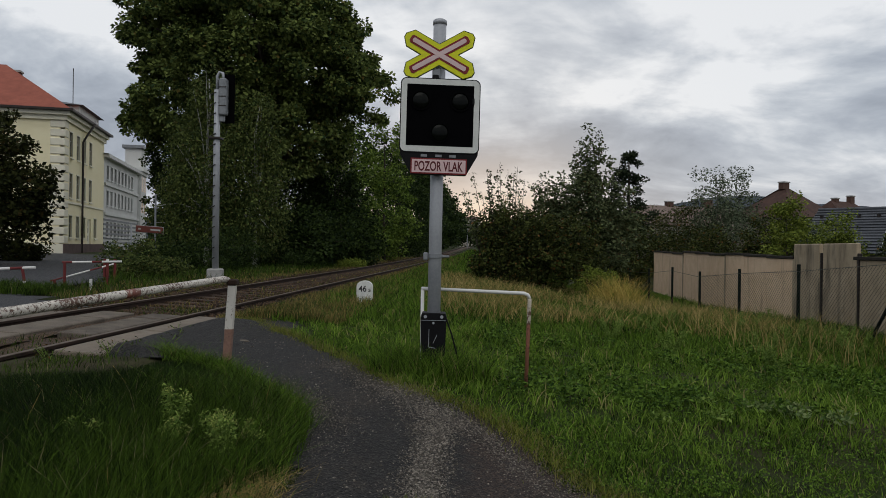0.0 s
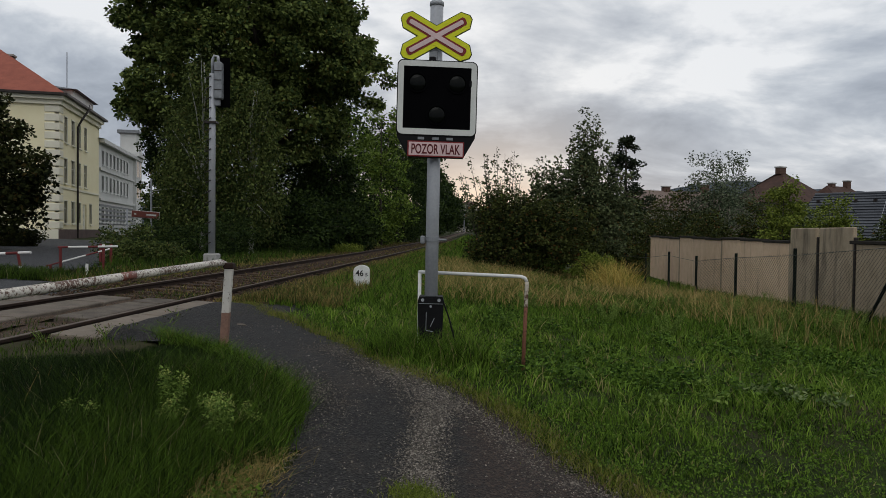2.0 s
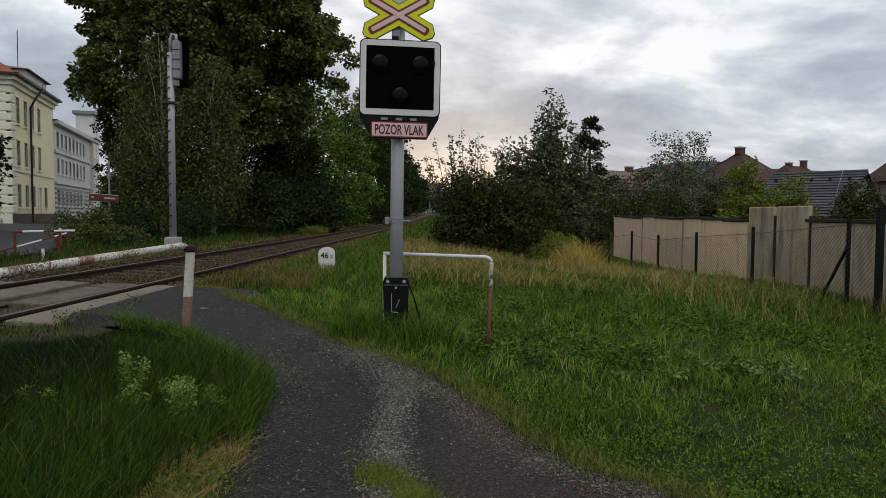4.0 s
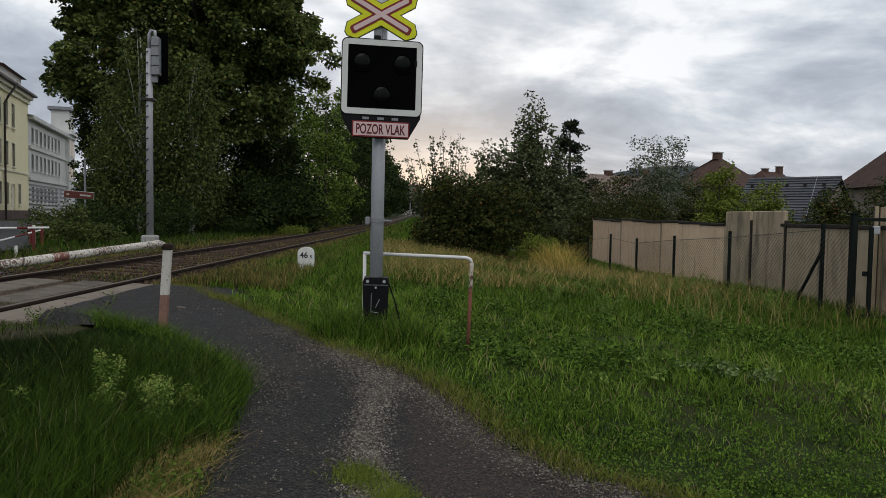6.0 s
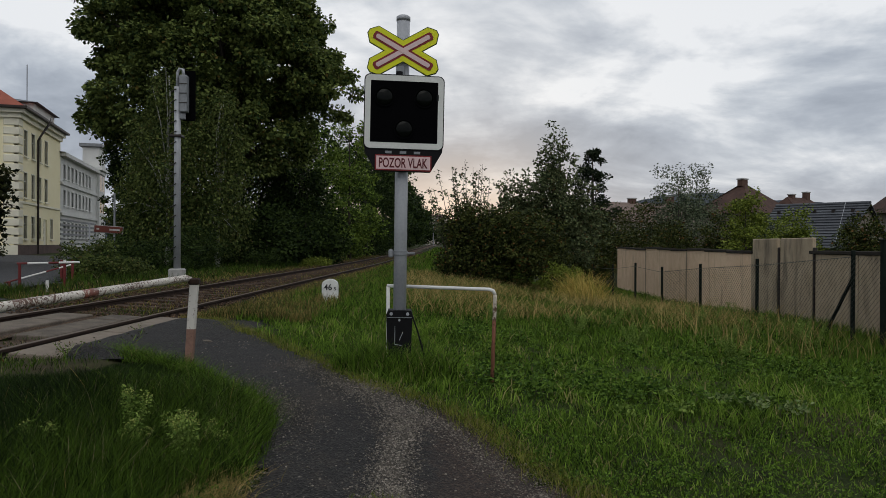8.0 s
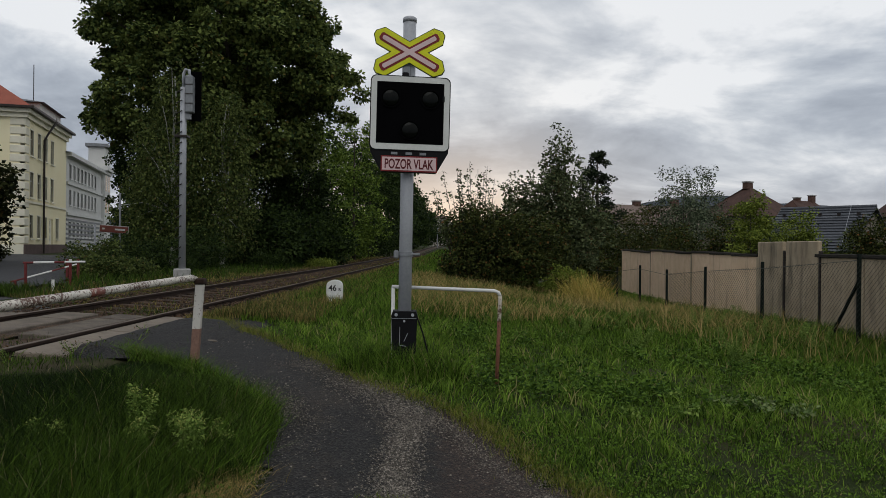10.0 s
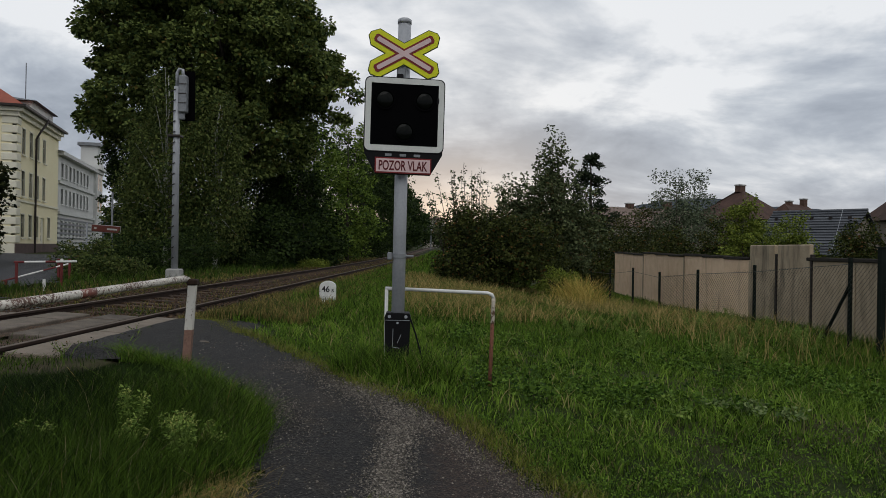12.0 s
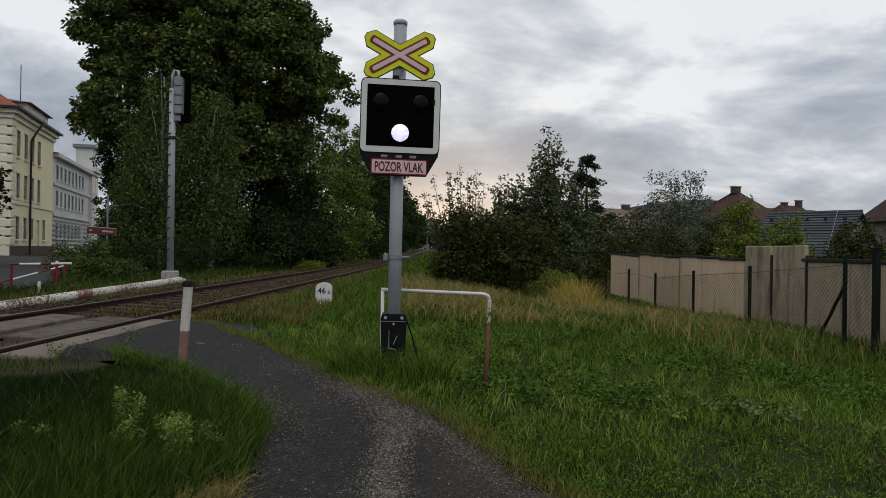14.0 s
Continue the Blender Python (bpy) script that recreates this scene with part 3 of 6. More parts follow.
def build_crossing():
    cr = thing("level_crossing", Matrix(), "worn concrete panels of a level crossing between the rails", "level crossing", kind="structure")
    rows = ((-0.62, -0.10, 0.088), (0.15, 0.62, 0.105), (-1.75, -0.90, 0.10), (0.87, 1.42, 0.115))
    for i, (a, b, dz) in enumerate(rows):
        y = (1.0, 8.4, 1.0, 7.2)[i]
        while y < 10.6:
            L = min(1.8, 10.8 - y)
            x = xa(y + L / 2)
            tilt = 3.0
            bm = bx(a + 0.012, 0.02, -0.16, b - 0.012, L - 0.02, 0, bev=0.012)
            ob = part("panel", bm, M["pad"], cr)
            ob.matrix_basis = pose(x - 0.0614 * L / 2, y, track_z(y) + dz - 0.005 + random.uniform(-0.006, 0.004) - (a + b) / 2 * 0.0, 0, 0, -3.5)
            ob.matrix_basis = ob.matrix_basis @ pose(0, 0, 0, 0, tilt if i != 2 else 0, 0)
            y += 1.8
    # earth and rubble trodden in between the panels
    for a, b, y0, y1, dz in ((-0.10, 0.15, 1.0, 10.8, 0.055), (0.15, 0.66, 1.0, 8.4, 0.045)):
        n = int((y1 - y0) / 0.3)
        bm = bmesh.new()
        cols = 5
        vs = [[bm.verts.new((xa(y0 + (y1 - y0) * j / n) + a + (b - a) * i / (cols - 1), y0 + (y1 - y0) * j / n, track_z(5) + dz - 0.052 * (a + (b - a) * i / (cols - 1)) + random.uniform(-0.018, 0.018))) for i in range(cols)] for j in range(n + 1)]
        for j in range(n):
            for i in range(cols - 1):
                bm.faces.new((vs[j][i], vs[j][i + 1], vs[j + 1][i + 1], vs[j + 1][i]))
        tagged(part("earth_fill", bm, M["ballast"], cr), "dark earth and rubble between the panels", kind="stuff")
    # asphalt and earth banked up against the outer panels
    for y0, y1, d0, d1, top, mt in ((7.15, 10.9, 1.41, 2.5, 0.105, "path"), (1.0, 7.45, 0.84, 2.0, 0.05, "ground")):
        n, cols = int((y1 - y0) / 0.25), 8
        bm = bmesh.new()
        grid = []
        for j in range(n + 1):
            y = y0 + (y1 - y0) * j / n
            line = []
            for i in range(cols):
                d = d0 + (d1 - d0) * i / (cols - 1)
                x = xa(y) + d
                f = 1 - (1 - float(ss(0, 1, i / (cols - 1)))) * min(1.0, (y - y0) / 0.2, (y1 - y) / 0.7)
                line.append(bm.verts.new((x, y, (track_z(y) + top - 0.03 * (d - d0)) * (1 - f) + (zl(x, y) + 0.002 - 0.05 * (i == cols - 1)) * f + random.uniform(-0.006, 0.006))))
            grid.append(line)
        for a, b in zip(grid, grid[1:]):
            for i in range(cols - 1):
                bm.faces.new((a[i], a[i + 1], b[i + 1], b[i]))
        tagged(part("shoulder", bm, M[mt], cr, smooth=True), "dark shoulder banked up against the panels", kind="stuff")


build_crossing()


# ---- railings ----
def build_railings():
    r = thing("railing", pose(-2.08, 7.0, 0.26), "white flaking steel pipe railing with a rusty reddish post", "railing")
    # the rail runs from the post back along the path
    ends = [(-0.005, 0.02, 0.892), (-0.01, -0.08, 0.910), (-0.11, -1.2, 0.888), (-0.36, -3.6, 0.838), (-0.44, -4.4, 0.822)]
    part("top_rail", tb(ends, 0.031, 14), M["white_paint_rust"], r, "white paint flaking off a rusty pipe", True)
    part("paint_band", tb([(-0.1579, -1.66, 0.8784), (-0.1673, -1.75, 0.8765), (-0.1767, -1.84, 0.8747)], 0.0318, 14), M["rust_red"], r, "rusty red worn stretch of the pipe", True)
    bm = bx(-0.037, -0.034, -0.15, 0.037, 0.034, 0.86, bev=0.006)
    bmesh.ops.transform(bm, matrix=pose(-0.005, 0, 0, 0, 3.6, 0), verts=bm.verts[:])
    part("post", bm, M["white_paint_post"], r, "post painted white above and red below")
    bm = bx(0.0, -0.05, 0.845, 0.10, 0.05, 0.905, bev=0.012)
    part("bracket", bm, M["rail"], r, "rusty bracket")
    part("post", bx(-0.47, -4.4, -0.3, -0.41, -4.34, 0.80, bev=0.006), M["white_paint_post"], r)
    q = thing("railing", pose(0.93, 7.5, 0.10), "short white pipe railing with a rusty red post in the grass", "railing")
    pts = [(-1.14, 0.3, 0.955), (-0.06, 0.01, 0.935), (-0.02, 0.0, 0.92), (0.0, 0.0, 0.88)]
    part("top_rail", tb(pts, 0.019, 12), M["white_paint"], q, "white painted pipe", True)
    part("post", tb([(0.0, 0, 0.88), (0, 0, 0.84), (-0.03, 0.0, -0.15)], [0.021, 0.021, 0.021], 10), M["red_post"], q, "rusty red and white post", True)
    part("post", tb([(-1.13, 0.3, 0.95), (-1.13, 0.3, -0.1)], 0.019, 10), M["white_paint"], q, "", True)


build_railings()


# ---- the crossing signal ----
def hex_bar(bm, half, w, ch, y0, y1, deg):
    pts = [(-half, -w / 2 + ch), (-half + ch * 0.9, -w / 2), (half - ch * 0.9, -w / 2), (half, -w / 2 + ch), (half, w / 2 - ch), (half - ch * 0.9, w / 2), (-half + ch * 0.9, w / 2), (-half, w / 2 - ch)]
    a = radians(deg)
    prism(bm, [(x * math.cos(a) - z * math.sin(a), x * math.sin(a) + z * math.cos(a)) for x, z in pts], y0, y1)
    return bm


def round_rect(w, h, r, cx=0.0, cz=0.0, seg=5):
    out = []
    for sx, sz, a0 in ((1, 1, 0), (-1, 1, 90), (-1, -1, 180), (1, -1, 270)):
        for k in range(seg + 1):
            a = radians(a0 + 90 * k / seg)
            out.append((cx + sx * (w / 2 - r) + r * math.cos(a), cz + sz * (h / 2 - r) + r * math.sin(a)))
    return out


def ring_plate(bm, outer, inner, y0, y1):
    n = len(outer)
    v = [[bm.verts.new((x, y, z)) for x, z in o] for o in (outer, inner) for y in (y0, y1)]
    for k in range(n):
        j = (k + 1) % n
        for a, b in ((0, 1), (1, 3), (3, 2), (2, 0)):
            bm.faces.new((v[a][k], v[a][j], v[b][j], v[b][k]))
    bmesh.ops.recalc_face_normals(bm, faces=bm.faces[:])
    return bm


LAMPS = {}


def build_signal():
    s = thing("crossing_signal", pose(-0.075, 7.55, 0.2, 0, 0.45, 0), "level crossing signal on a galvanised pole with yellow and red cross", "crossing signal")
    part("pole", tb([(0, 0, -0.2), (0, 0, 3.66)], 0.068, 24), M["zinc"], s, "galvanised round steel pole", True)
    part("pole_cap", tb([(0, 0, 3.645), (0, 0, 3.685), (0, 0, 3.70)], [0.074, 0.074, 0.055], 20), M["zinc"], s, "grey pole cap", True)
    # clamp with a small junction box
    cl = part("clamp", tb([(0, 0, 1.19), (0, 0, 1.235)], 0.078, 20), M["zinc_dark"], s, "steel clamp band")
    part("clamp_bolt", bx(-0.125, -0.05, 1.165, -0.072, 0.02, 1.25, bev=0.012), M["zinc_dark"], cl)
    part("clamp_bolt", tb([(0.07, -0.03, 1.21), (0.15, -0.03, 1.21)], 0.012, 8), M["zinc_dark"], cl)
    # cable box at the foot
    foot = part("cable_box", prism(bmesh.new(), [(-0.12, 0.62), (0.12, 0.62), (0.135, 0.58), (0.125, 0.22), (0.08, -0.1), (-0.08, -0.1), (-0.125, 0.22), (-0.135, 0.58)], -0.13, 0.1), M["black"], s, "black plastic cable box round the foot of the pole")
    part("box_lid", bx(-0.125, -0.142, 0.545, 0.125, -0.128, 0.55), M["zinc_dark"], foot)
    for bxx, bz in ((-0.085, 0.585), (0.085, 0.585), (0.0, 0.52)):
        part("bolt", tb([(bxx, -0.13, bz), (bxx, -0.142, bz)], 0.017 if bz > 0.55 else 0.012, 10), M["zinc"], foot, "bright bolt")
    for a, b in (((-0.045, 0.46), (-0.045, 0.27)), ((-0.045, 0.27), (0.025, 0.26)), ((0.0, 0.31), (0.04, 0.40))):
        part("paint_mark", tb([(a[0], -0.131, a[1]), (b[0], -0.131, b[1])], 0.003, 5), M["zinc"], foot, "scratched white mark")
    part("cable", tb([(0.08, 0.0, 0.62), (0.13, -0.02, 0.56), (0.19, -0.03, 0.40), (0.27, -0.05, 0.12), (0.29, -0.05, -0.05)], 0.009, 6), M["black"], s, "black cable running into the grass", True)
    # cross
    cx, cz = 0.002, 3.302
    c = part("cross", hex_bar(hex_bar(bmesh.new(), 0.412, 0.20, 0.075, -0.112, -0.096, 29.5), 0.412, 0.20, 0.075, -0.1105, -0.0945, -29.5), M["sign_edge"], s, "saltire warning cross with dark edge")
    c.location = (cx, 0, cz)
    part("yellow_face", hex_bar(hex_bar(bmesh.new(), 0.402, 0.184, 0.07, -0.116, -0.108, 29.5), 0.402, 0.184, 0.07, -0.1175, -0.1075, -29.5), M["yellow"], c, "fluorescent yellow sheet")
    part("red_bar", hex_bar(hex_bar(bmesh.new(), 0.345, 0.086, 0.018, -0.120, -0.115, 29.5), 0.345, 0.086, 0.018, -0.1215, -0.116, -29.5), M["red"], c, "red bars of the cross")
    part("white_bar", hex_bar(hex_bar(bmesh.new(), 0.315, 0.046, 0.012, -0.1245, -0.119, 29.5), 0.315, 0.046, 0.012, -0.126, -0.12, -29.5), M["pink"], c, "faded white bars of the cross")
    part("bracket", bx(-0.07, -0.1, -0.26, 0.02, -0.05, -0.14, bev=0.01), M["zinc_dark"], c)
    part("bracket", tb([(-0.035, -0.09, -0.30), (-0.035, -0.09, -0.21)], [0.045, 0.035], 12), M["black"], c)
    # lamp board
    bz = 2.66
    b = part("lamp_board", prism(bmesh.new(), round_rect(0.825, 0.77, 0.06), -0.16, -0.07), M["black"], s, "black lamp board with rounded corners")
    b.location = (0.012, 0, bz)
    b.rotation_euler = (0, radians(0.4), radians(4))
    part("white_rim", ring_plate(bmesh.new(), round_rect(0.805, 0.75, 0.055), round_rect(0.692, 0.632, 0.004, 0.0, 0.002), -0.166, -0.158), M["white_rim"], b, "white reflective rim")
    part("board_face", bx(-0.352, -0.163, -0.322, 0.352, -0.158, 0.326), M["screen"], b, "matt black face")
    part("latch", bx(0.33, -0.172, 0.13, 0.352, -0.16, 0.19), M["black"], b)
    part("mount", bx(-0.1, -0.07, -0.3, 0.08, 0.03, 0.3), M["black"], b)
    for nm, x, z in (("red_lamp", -0.205, 0.152), ("red_lamp", 0.203, 0.152), ("white_lamp", 0.0, -0.172)):
        lp = part("lamp_bezel", ring_plate(bmesh.new(), round_rect(0.21, 0.21, 0.1049, x, z, 6), round_rect(0.18, 0.18, 0.0899, x, z, 6), -0.176, -0.163), M["screen"], b, "round black lamp rim")
        part("lens", dome(bmesh.new(), (x, -0.164, z), 0.088, 0.02, 5, 24), M["lens"], lp, "unlit dark glass lens", True)
    # glowing insert of the white lamp
    lit = part("white_lamp_glow", dome(bmesh.new(), (0, 0, 0), 0.091, 0.016, 4, 24), M["white_light"], b, "white flashing light", True)
    lit.location = (0.0, -0.11, -0.172)
    LAMPS["white"] = lit
    # tapered hood under the board, with the plate
    h = part("plate_holder", prism(bmesh.new(), [(-0.405, -0.335), (0.405, -0.335), (0.40, -0.40), (0.285, -0.605), (-0.285, -0.605), (-0.40, -0.40)], -0.155, -0.072), M["black"], b, "tapered black plate holder")
    for x in (-0.155, -0.005, 0.14):
        part("slot", bx(x - 0.033, -0.16, -0.425, x + 0.033, -0.154, -0.40), M["zinc_dark"], h)
    pl = part("name_plate", bx(-0.29, -0.162, -0.60, 0.29, -0.154, -0.44), M["red"], h, "red-edged warning plate")
    part("plate_face", bx(-0.277, -0.165, -0.587, 0.277, -0.16, -0.453), M["pink"], pl, "faded white plate")
    lettering("plate_lettering", "POZOR VLAK", 0.50, 0.102, M["deep_red"], pl, (0.0, -0.1665, -0.521))


build_signal()


# ---- stone, mast, sign, barriers ----
def build_km_stone():
    s = thing("kilometre_stone", pose(-1.65, 15.0, 0.40, 0, 0, 2), "white-painted distance stone with black numerals", "distance stone")
    pts = [(-0.168, -0.1), (0.168, -0.1), (0.168, 0.27)] + [(0.168 * math.cos(radians(a)), 0.27 + 0.115 * math.sin(radians(a))) for a in range(18, 163, 16)] + [(-0.168, 0.27)]
    bm = prism(bmesh.new(), pts, -0.09, 0.09)
    bmesh.ops.bevel(bm, geom=bm.edges[:], offset=0.012, segments=2, affect="EDGES")
    part("stone_body", bm, M["stone"], s)
    lettering("numerals", "46", 0.165, 0.13, M["ink"], s, (-0.04, -0.0925, 0.22))
    lettering("numerals", "5", 0.05, 0.065, M["ink"], s, (0.105, -0.0925, 0.185))


build_km_stone()


def build_mast():
    s = thing("railway_signal_mast", pose(-6.90, 21.4, 0.42, 0, -0.1, 0), "tall galvanised railway signal mast seen from behind", "signal mast")
    part("footing", bx(-0.21, -0.2, -0.2, 0.21, 0.2, 0.36, bev=0.04), M["concrete"], s, "pale concrete footing")
    part("mast", tb([(0, 0, 0.3), (0, 0, 3.9), (0, 0, 5.75)], [0.10, 0.095, 0.085], 16), M["zinc"], s, "galvanised tapered tube", True)
    for k in range(17):
        z = 0.65 + k * 0.31
        part("climbing_rung", tb([(0.0, -0.112, z + 0.05), (-0.1, -0.1, z + 0.0), (-0.17, -0.07, z - 0.03)], 0.016, 6), M["dark_metal"], s)
    part("collar", bx(-0.21, -0.15, 4.25, 0.16, 0.16, 4.32, bev=0.01), M["dark_metal"], s, "dark clamp collar")
    hd = part("signal_head", bx(0.08, -0.14, 4.98, 0.31, 0.12, 6.08, bev=0.03), M["zinc_dark"], s, "grey signal housing seen from behind")
    for k in range(3):
        part("housing_joint", bx(0.085, -0.15, 5.24 + k * 0.28, 0.315, -0.135, 5.265 + k * 0.28), M["dark_metal"], hd)
    part("backboard", bx(0.10, 0.12, 4.76, 0.49, 0.145, 6.25, bev=0.02), M["screen"], hd, "black backboard")
    part("lamp_unit", tb([(0.0, 0, 5.75), (0.0, 0, 6.16), (0.06, 0, 6.28), (0.16, 0, 6.26), (0.18, 0, 6.05)], 0.045, 10), M["zinc"], s, "", True)
    part("bracket", bx(0.0, -0.05, 4.78, 0.24, 0.05, 4.98, bev=0.02), M["zinc_dark"], s)


build_mast()


def build_route_sign():
    s = thing("route_sign", pose(-12.64, 30, zl(-12.64, 30) - 0.06, 0, 0, 8), "long brown-red street sign on two thin posts", "sign")
    part("panel", bx(-0.55, -0.03, 1.55, 0.55, 0.0, 1.82, bev=0.01, m=pose(0, 0, 0, 0, 4, 0)), M["sign_brown"], s)
    part("border", bx(-0.57, -0.01, 1.53, 0.57, 0.01, 1.84, bev=0.01, m=pose(0, 0, 0, 0, 4, 0)), M["concrete"], s)
    for x0, x1 in ((0.04, 0.44), (-0.46, -0.36)):
        part("lettering_bar", bx(x0, -0.034, 1.65, x1, -0.028, 1.72, m=pose(0, 0, 0, 0, 4, 0)), M["concrete"], s)
    part("post", tb([(-0.62, 0, -0.1), (-0.62, 0, 1.9)], 0.035, 8), M["zinc"], s)
    part("post", tb([(0.33, 0.06, -0.1), (0.33, 0.06, 3.2)], 0.04, 8), M["zinc_dark"], s)


build_route_sign()


def red_white_rail(name, pts, r, parent, n=6):
    """A pipe in alternate red and white lengths, each a part."""
    a, b = Vector(pts[0]), Vector(pts[1])
    for k in range(n):
        p, q = a.lerp(b, k / n), a.lerp(b, (k + 1) / n)
        part(name, tb([p, q], r, 10), M["white_paint"] if k % 3 else M["red_paint"], parent)


def build_barriers():
    g = "barriers beyond the tracks"
    z = zl(-9.5, 17.5) - 0.02
    a = thing("road_barrier", pose(-9.35, 17.5, z), "red and white pipe barrier beside the road", "barrier", g)
    red_white_rail("rail_length", [(-0.06, 0, 0.62), (1.27, 0.3, 0.65)], 0.026, a, 6)
    red_white_rail("rail_length", [(-0.4, 0.1, 0.15), (0.45, 1.6, 0.55)], 0.02, a, 5)
    for x, y, red in ((0.0, 0, 1), (0.98, 0.16, 1), (-0.3, 0.1, 0)):
        part("post", tb([(x, y, -0.3), (x, y, 0.62 if red else 0.18)], 0.035, 8), M["red_paint"], a, "red post")
    b = thing("road_barrier", pose(-10.02, 21, zl(-10.02, 21)), "red and white barrier posts in long grass", "barrier", g)
    for x, mt in ((-0.04, "red_paint"), (0.05, "white_paint"), (0.27, "red_paint")):
        part("post", tb([(x, 0, -0.2), (x, 0, 0.6)], 0.04, 8), M[mt], b)
    c = thing("road_barrier", pose(-10.4, 17.5, zl(-10.4, 17.5)), "red and white pipe barrier with a leaning post", "barrier", g)
    red_white_rail("rail_length", [(-1.2, 0, 0.36), (0.32, 0, 0.44)], 0.035, c, 5)
    part("post", tb([(0.0, 0, 0.42), (0.06, 0, 0.1)], 0.035, 8), M["red_paint"], c, "red half of the post")
    part("post", tb([(0.06, 0, 0.1), (0.12, 0, -0.3)], 0.036, 8), M["white_paint"], c, "white half of the post")
    d = thing("marker_post", pose(-8.55, 17.2, zl(-8.55, 17.2)), "short white marker post in the verge", "marker post")
    part("post", tb([(0, 0, -0.1), (0, 0, 0.24)], 0.035, 8), M["white_paint"], d)


build_barriers()


# ---- wall, wire fence and gate ----
def wall_x(y):
    return 7.86 + 0.0892 * y


def build_wall():
    w = thing("garden_wall", Matrix(), "beige concrete panel wall with dark mossy coping", "wall", kind="structure")
    turn = -math.degrees(math.atan(0.0892))
    y = 19.5
    # three stepped lengths of three panels, each falling a little towards the path
    for k, top in enumerate((1.32, 1.35, 1.38, 1.35, 1.385, 1.42, 1.345, 1.38, 1.41)):
        L = 2.05
        z0 = -0.75
        m = pose(wall_x(y), y, 0, 0, 0, turn)
        part("wall_panel", bx(0, 0.008, z0, 0.14, L - 0.008, top, bev=0.01, m=m), M["wall_panel"], w)
        part("coping", bx(-0.04, 0.0, top, 0.18, L, top + 0.08, bev=0.012, m=m), M["coping"], w, "dark mossy coping")
        if k % 3 == 0:
            part("wall_pier", bx(-0.02, -0.06, z0, 0.0, 0.06, top - 0.02, m=m), M["wall_grey"], w)
        y += L
    for y, L in ((15.98, 1.70), (17.88, 1.58)):
        m = pose(wall_x(y) - 0.03, y, 0, 0, 0, turn)
        part("tall_panel", bx(0, 0.0, -0.8, 0.10, L, 1.73, bev=0.02, m=m), M["wall_grey"], w, "taller weathered grey panel")
    for y in (15.9, 17.78):
        m = pose(wall_x(y) - 0.03, y, 0, 0, 0, turn)
        part("steel_column", bx(-0.01, -0.03, -0.8, 0.08, 0.03, 1.5, bev=0.01, m=m), M["dark_metal"], w, "dark rusty steel column between the panels")
    y = 16.12
    while y > 2:
        m = pose(wall_x(y), y, 0, 0, 0, turn)
        part("wall_panel", bx(0, -2.03, -0.8, 0.14, -0.01, 1.35, bev=0.01, m=m), M["wall_grey"], w)
        part("coping", bx(-0.04, -2.04, 1.35, 0.18, 0.0, 1.43, bev=0.012, m=m), M["coping"], w)
        y -= 2.05
    part("end_face", bx(wall_x(38), 38.0, -0.7, wall_x(38) + 4, 38.14, 1.4), M["wall_panel"], w)


build_wall()


def fence_x(y):
    return 8.78 - 0.057 * y


def build_fence():
    f = thing("wire_fence", Matrix(), "sagging chain-link fence on dark green steel posts", "fence")
    ys = [27.6, 25.4, 23.2, 21.05, 18.57, 15.8, 12.6]
    tops = [0.80, 0.85, 0.97, 0.90, 1.05, 1.24, 1.45]
    for y, t in zip(ys, tops):
        x = fence_x(y)
        part("post", bx(x - 0.03, y - 0.03, zl(x, y) - 0.3, x + 0.03, y + 0.03, t, bev=0.006), M["fence_green"], f)
    x = fence_x(12.6)
    part("brace", tb([(x, 12.6, 0.96), (fence_x(13.5), 13.5, zl(x, 13.5) - 0.05)], 0.03, 8), M["fence_green"], f, "slanting brace")
    part("top_wire", tb([(fence_x(y) - 0.035, y, t - 0.12 - (0.04 if k % 2 else 0)) for k, (y, t) in enumerate(zip(ys, tops))], 0.006, 5), M["wire"], f)
    # mesh of the nearer bays: crossing wires
    V, F = [], []
    for (ya, ta), (yb, tb_) in zip(list(zip(ys, tops))[3:], list(zip(ys, tops))[4:] + [(11.86, 1.45)]):
        L, n = ya - yb, int((ya - yb) / 0.1)
        H = 1.35
        for k in range(-18, n + 1):
            for sgn in (1, -1):
                s0, s1 = k * 0.1, k * 0.1 + H
                lo, hi = max(0.0, s0), min(L, s1)
                if hi <= lo:
                    continue
                pts = []
                for s in (lo, hi):
                    fr = (s - s0) / H
                    if sgn < 0:
                        fr = 1 - fr
                    y = ya - s
                    top = ta + (tb_ - ta) * s / L - 0.12
                    pts.append(Vector((fence_x(y) - 0.036, y, top - H + H * fr)))
                a, b = pts
                i = len(V)
                for p in (a, b):
                    V += [p + Vector((0, 0.002, 0.002)), p + Vector((0, -0.002, 0.002)), p + Vector((0.0036, 0, -0.002))]
                F += [(i, i + 1, i + 4, i + 3), (i + 1, i + 2, i + 5, i + 4), (i + 2, i, i + 3, i + 5)]
    ob = link_mesh("wire_mesh", quads_mesh("wire_mesh", np.array([tuple(v) for v in V]), np.array(F)), M["wire"], f)
    tagged(ob, "chain-link wire mesh", kind="stuff")


build_fence()


